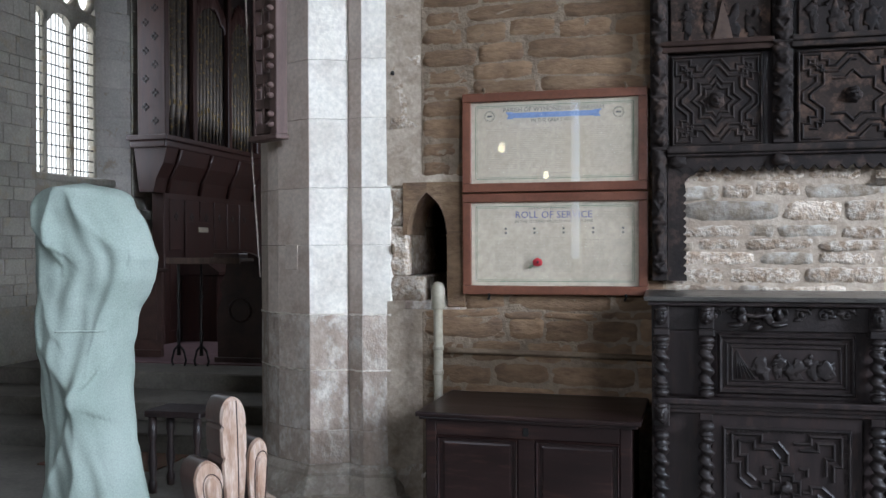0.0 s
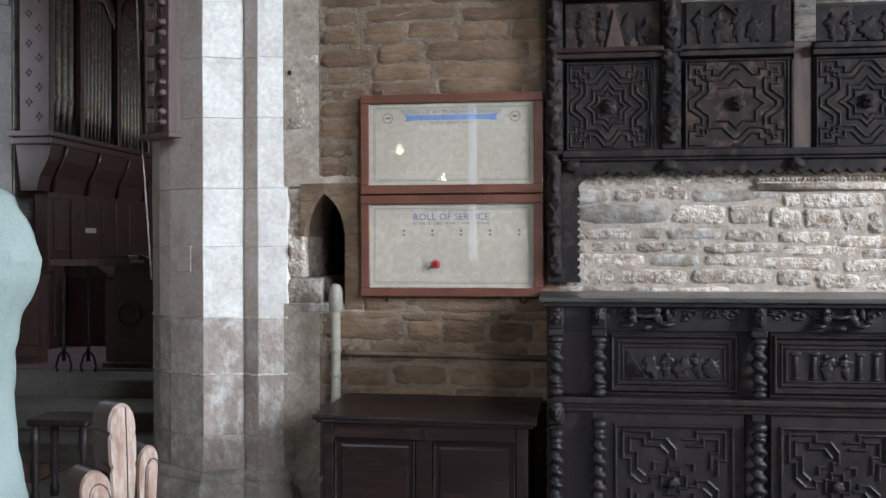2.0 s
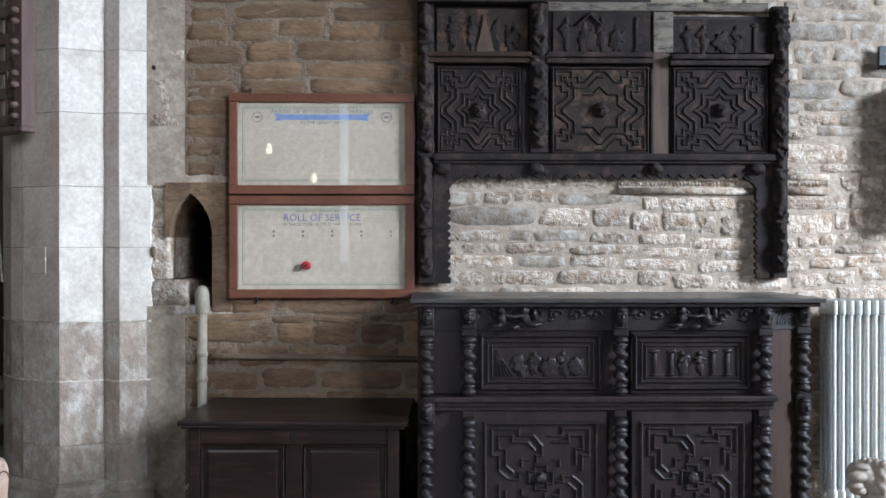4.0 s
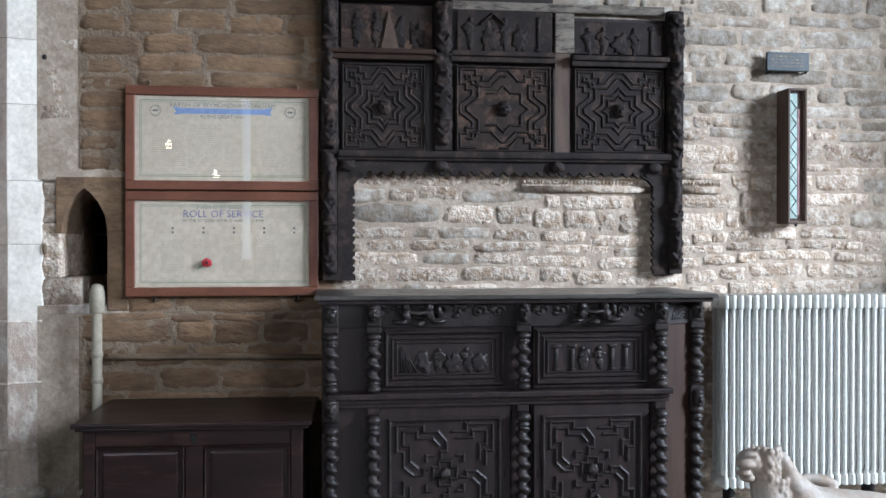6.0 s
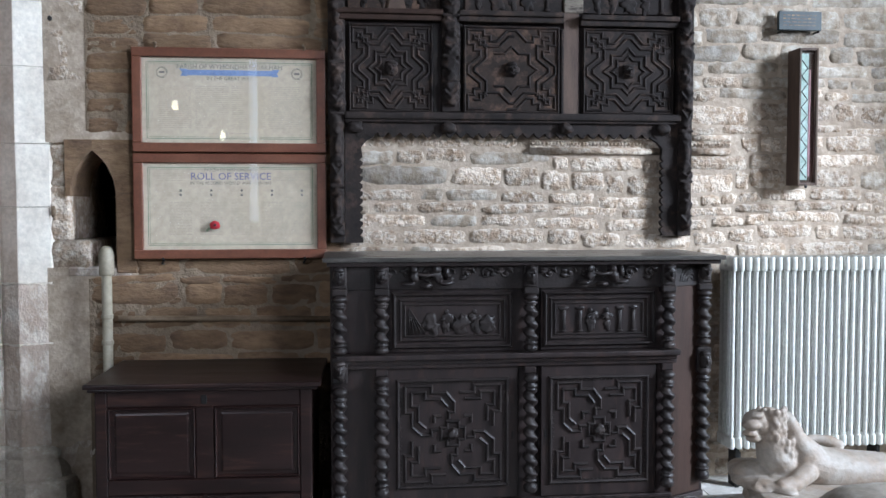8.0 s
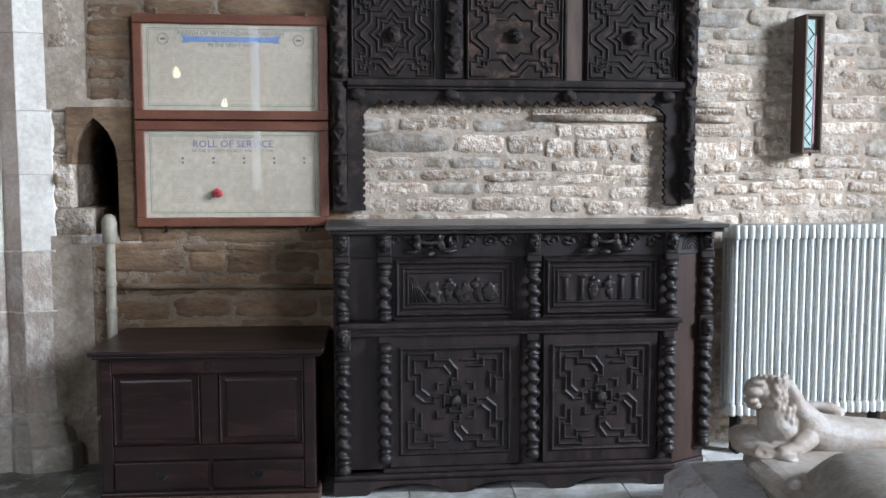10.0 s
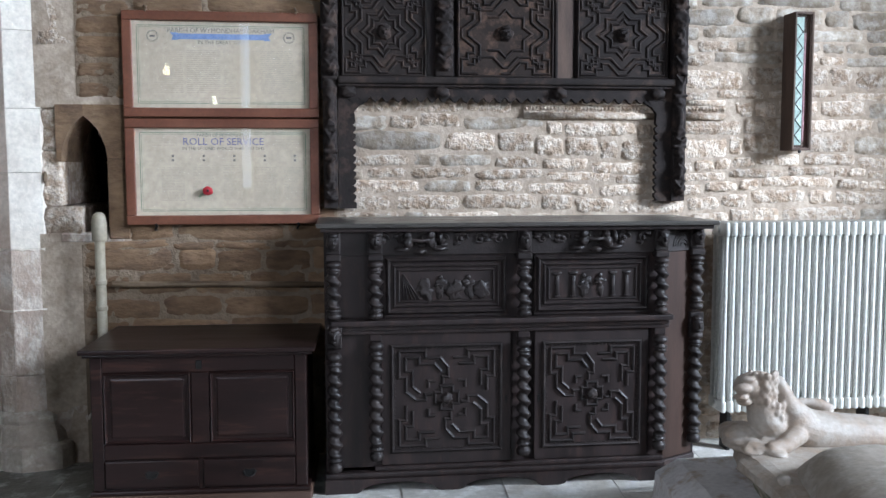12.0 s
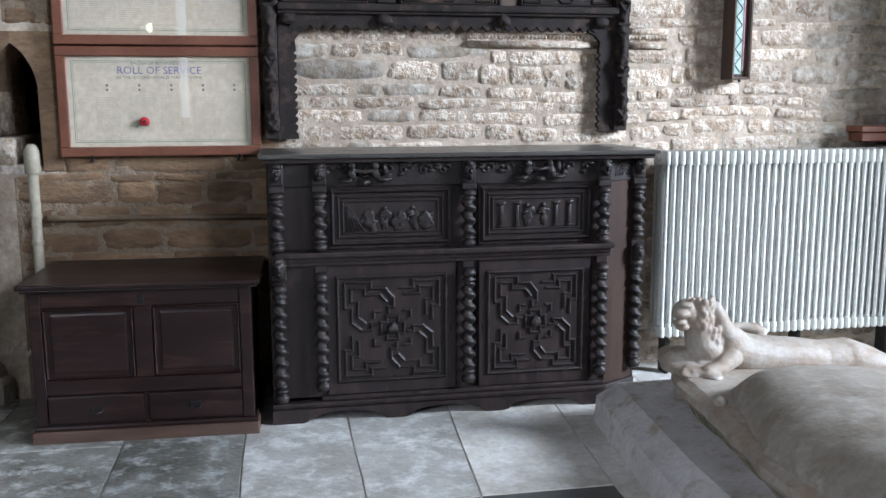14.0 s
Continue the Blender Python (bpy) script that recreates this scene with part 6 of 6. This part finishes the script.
# ---- hanging lamps behind the camera, seen in the glass of the rolls ----
for x, y, z, s in ((-2.455, -4.0, 3.13, 0.075), (-1.757, -4.0, 2.68, 0.06)):
    lamp = thing("lit_lamp", (x, y, z), "lit warm lamp hanging in the nave, mirrored in picture glass", "lamp", "nave lamps")
    part("bulb", lathe(bmesh.new(), [(0.02, -s), (s * 0.7, -s * 0.8), (s * 0.75, -0.2 * s), (s * 0.4, s * 0.5), (0.03, s)], 12), BULB, lamp, smooth=True)
    part("flex", tube(bmesh.new(), [(0, 0, s), (0, 0, 6.0 - z)], 0.006, 6), IRON, lamp)

# ---- flagstones ----
rnd = random.Random(21)
XS = [-2.60, -2.05, -1.40, -0.755, -0.19, 0.32, 0.845, 1.42, 2.0, 2.6, 3.2, 3.9, 4.58]
dark = [(0.36, 1.47)]
count = 0
for i, (x0, x1) in enumerate(zip(XS, XS[1:])):
    y = 5.06
    first = True
    while y > -2.0:
        d = rnd.uniform(0.65, 1.05)
        if first:
            d = rnd.uniform(0.55, 0.8) if i not in (4, 5, 6) else 1.66
            first = False
        if i in (4, 5, 6) and abs(y - d - 3.41) < 0.2:
            d = y - 3.41
        d = min(d, y + 2.04)
        g = 0.004
        bm = bmesh.new()
        lean = 0.03 if i in (6, 7) else 0.0
        cor = [(x0 + g, y - d + g), (x1 - g, y - d + g), (x1 - g, y - g), (x0 + g, y - g)]
        ptsf = [(a[0] + (b[0] - a[0]) * q / 6, a[1] + (b[1] - a[1]) * q / 6) for a, b in zip(cor, cor[1:] + cor[:1]) for q in range(6)]
        k = lambda px, py: (py - 4.4) * 0.06 * min(1.0, max(0.0, (px - 0.32) / 0.525))
        prism(bm, [(px + k(px, py) + rnd.uniform(-0.004, 0.002), py + rnd.uniform(-0.003, 0.003)) for px, py in ptsf], -0.05, rnd.uniform(0.001, 0.005), "z", 0.004)
        # choice by column puts the floor's light falloff into colour, beside dirt and wear
        mat = FLAG_DARK if (i in (5, 6) and 1.5 < y <= 3.45) else FLAG_WORN if i < 3 or (i == 3 and rnd.random() < 0.6) else FLAG_PALE_LIT if i in (6, 7) or rnd.random() < 0.35 else FLAG
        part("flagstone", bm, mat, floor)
        y -= d
bm = boxed(-6.15, -2.62, -5.0, 6.24, -0.03, 0.003)
box(bm, 4.60, 8.6, -5.0, 5.08, -0.03, 0.003)
box(bm, -2.60, 4.58, -5.0, -2.05, -0.03, 0.003)
part("flagstone_paving", bm, STEP_STONE, floor)["kind"] = "stuff"

# ---- rubble stones of the north wall ----


def stone_mesh(w, h, seed, proud=0.02, nx=10, nz=5):
    """One rough hewn stone, its face towards -y, its edges running down into the mortar behind y = 0."""
    r = random.Random(seed)
    off = Vector((r.uniform(0, 90), r.uniform(0, 90), r.uniform(0, 90)))
    cut, tilt, tilt2, skew = r.uniform(0.05, 0.22), r.uniform(-0.3, 0.3), r.uniform(-0.45, 0.2), r.uniform(-0.10, 0.10)
    vs, fs = [], []
    for k in range(nz + 1):
        for i in range(nx + 1):
            u, v = math.sin((i / nx - 0.5) * 2.5) / math.sin(1.25), math.sin((k / nz - 0.5) * 2.3) / math.sin(1.15)
            p = Vector((u * w * 9, v * h * 9, 0)) + off
            rim = max(abs(u), abs(v))
            x = w / 2 * u * (1 - cut * v ** 6) + skew * h * v / 2 + 0.011 * noise.noise(p * 1.6)
            z = h / 2 * v * (1 - cut * 0.8 * u ** 6) * (1 + 0.10 * u * skew * 8) + 0.010 * noise.noise(p * 1.2 + Vector((9, 0, 0)))
            lift = proud * (1 - rim ** 10) * (1 + tilt * u + tilt2 * v) + 0.0125 * (1 - rim ** 9) * noise.fractal(p * 1.9, 0.8, 2.0, 3)
            vs.append((x, 0.006 * rim ** 7 - lift, z))
    for k in range(nz):
        for i in range(nx):
            a = k * (nx + 1) + i
            fs.append((a, a + 1, a + nx + 2, a + nx + 1))
    return vs, fs


def rubble(regions, seed, courses, lengths, mat, proud, holes=()):
    """Courses of stones over (x0, x1, z0, z1); near ones as parts of the wall, the rest joined."""
    r = random.Random(seed)
    rest_v, rest_f = [], []
    made = 0
    for x0, x1, z0, z1 in regions:
        z = z0
        while z < z1 - 0.02:
            h = min(r.uniform(*courses), z1 - z)
            x = x0 - r.uniform(0, 0.1)
            while x < x1:
                w = r.uniform(*lengths) * (0.6 if r.random() < 0.2 else 1.0)
                xa, xb = max(x, x0), min(x + w, x1)
                x += w
                if xb - xa < 0.04:
                    continue
                hh = h * r.uniform(0.94, 1.0)
                cx = (xa + xb) / 2
                cz = z + h / 2 + r.uniform(-0.006, 0.006) + 0.045 * noise.noise(Vector((cx * 0.9, z * 1.5, seed)))
                hh *= 1 + 0.10 * noise.noise(Vector((cx * 1.3, z * 3, seed + 4)))
                if any(a < cx < b and c < cz < d for a, b, c, d in holes):
                    continue
                layers = [(cz, hh)]
                if h > 0.095 and mat is STONE_LIMED and r.random() < 0.07:
                    q = r.uniform(0.4, 0.6)
                    layers = [(cz - hh / 2 + hh * q / 2, hh * q - 0.004), (cz + hh / 2 - hh * (1 - q) / 2, hh * (1 - q) - 0.004)]
                for cz, hh in layers:
                    vs, fs = stone_mesh(xb - xa - 0.004, hh - (0.003 if mat is STONE_LIMED else 0.0), r.random(), proud=proud * r.uniform(0.5, 1.5))
                    if cz < 3.2 and -1.2 < cx < 3.7 and made < 340:
                        me = bpy.data.meshes.new("stone")
                        me.from_pydata(vs, [], fs)
                        me.polygons.foreach_set("use_smooth", [True] * len(me.polygons))
                        # unwashed stones high up; at the left and far right the colour imitates shade
                        me.materials.append(STONE_BARE_DIM if mat is STONE_LIMED and (cz > 2.2 + 0.25 * noise.noise(Vector((cx * 2, cz * 2, 0))) or cx > 3.25 or (cx < 1.0 and r.random() < 0.2)) else mat)
                        ob = new("stone", me)
                        ob.parent = wall_north
                        ob.matrix_local = pose(cx, WALL + (0.0 if mat is STONE_LIMED else -0.004), cz, 0, r.uniform(-2.2, 2.2), 0)
                        made += 1
                    else:
                        o = len(rest_v)
                        rest_v += [(vx + cx, vy + WALL + 0.003, vz + cz) for vx, vy, vz in vs]
                        rest_f += [tuple(i + o for i in f) for f in fs]
            z += h
    if rest_v:
        me = bpy.data.meshes.new("distant_stones")
        me.from_pydata(rest_v, [], rest_f)
        me.polygons.foreach_set("use_smooth", [True] * len(me.polygons))
        me.materials.append(STONE_BARE_DIM if mat is STONE_LIMED else mat)
        ob = new("distant_stones", me)
        ob.parent = wall_north
        ob["kind"] = "stuff"


HOLES = [(-1.42, -1.10, 1.2, 2.0), (0.95, 1.87, 1.90, 2.0), (1.99, 2.28, 1.90, 2.0)]
rubble([(-1.36, 0.02, 0.55, 1.22), (-1.11, 0.02, 1.22, 2.0), (-1.36, 0.02, 2.0, 3.5)], 2, (0.085, 0.15), (0.22, 0.62), STONE_WARM, 0.009, [(-1.0, -0.2, 1.4, 2.4)])
HOLES += [(0.06, 1.90, 2.10, 2.82), (2.30, 4.25, 0.0, 1.0)]
rubble([(0.02, 4.25, 1.27, 3.3)], 5, (0.060, 0.132), (0.12, 0.52), STONE_LIMED, 0.0095, HOLES)
rubble([(2.0, 4.25, 0.0, 1.27), (-1.36, 4.25, 3.3, 5.9)], 6, (0.065, 0.125), (0.12, 0.44), STONE_LIMED, 0.010, [(2.36, 4.2, 0.2, 1.0)])
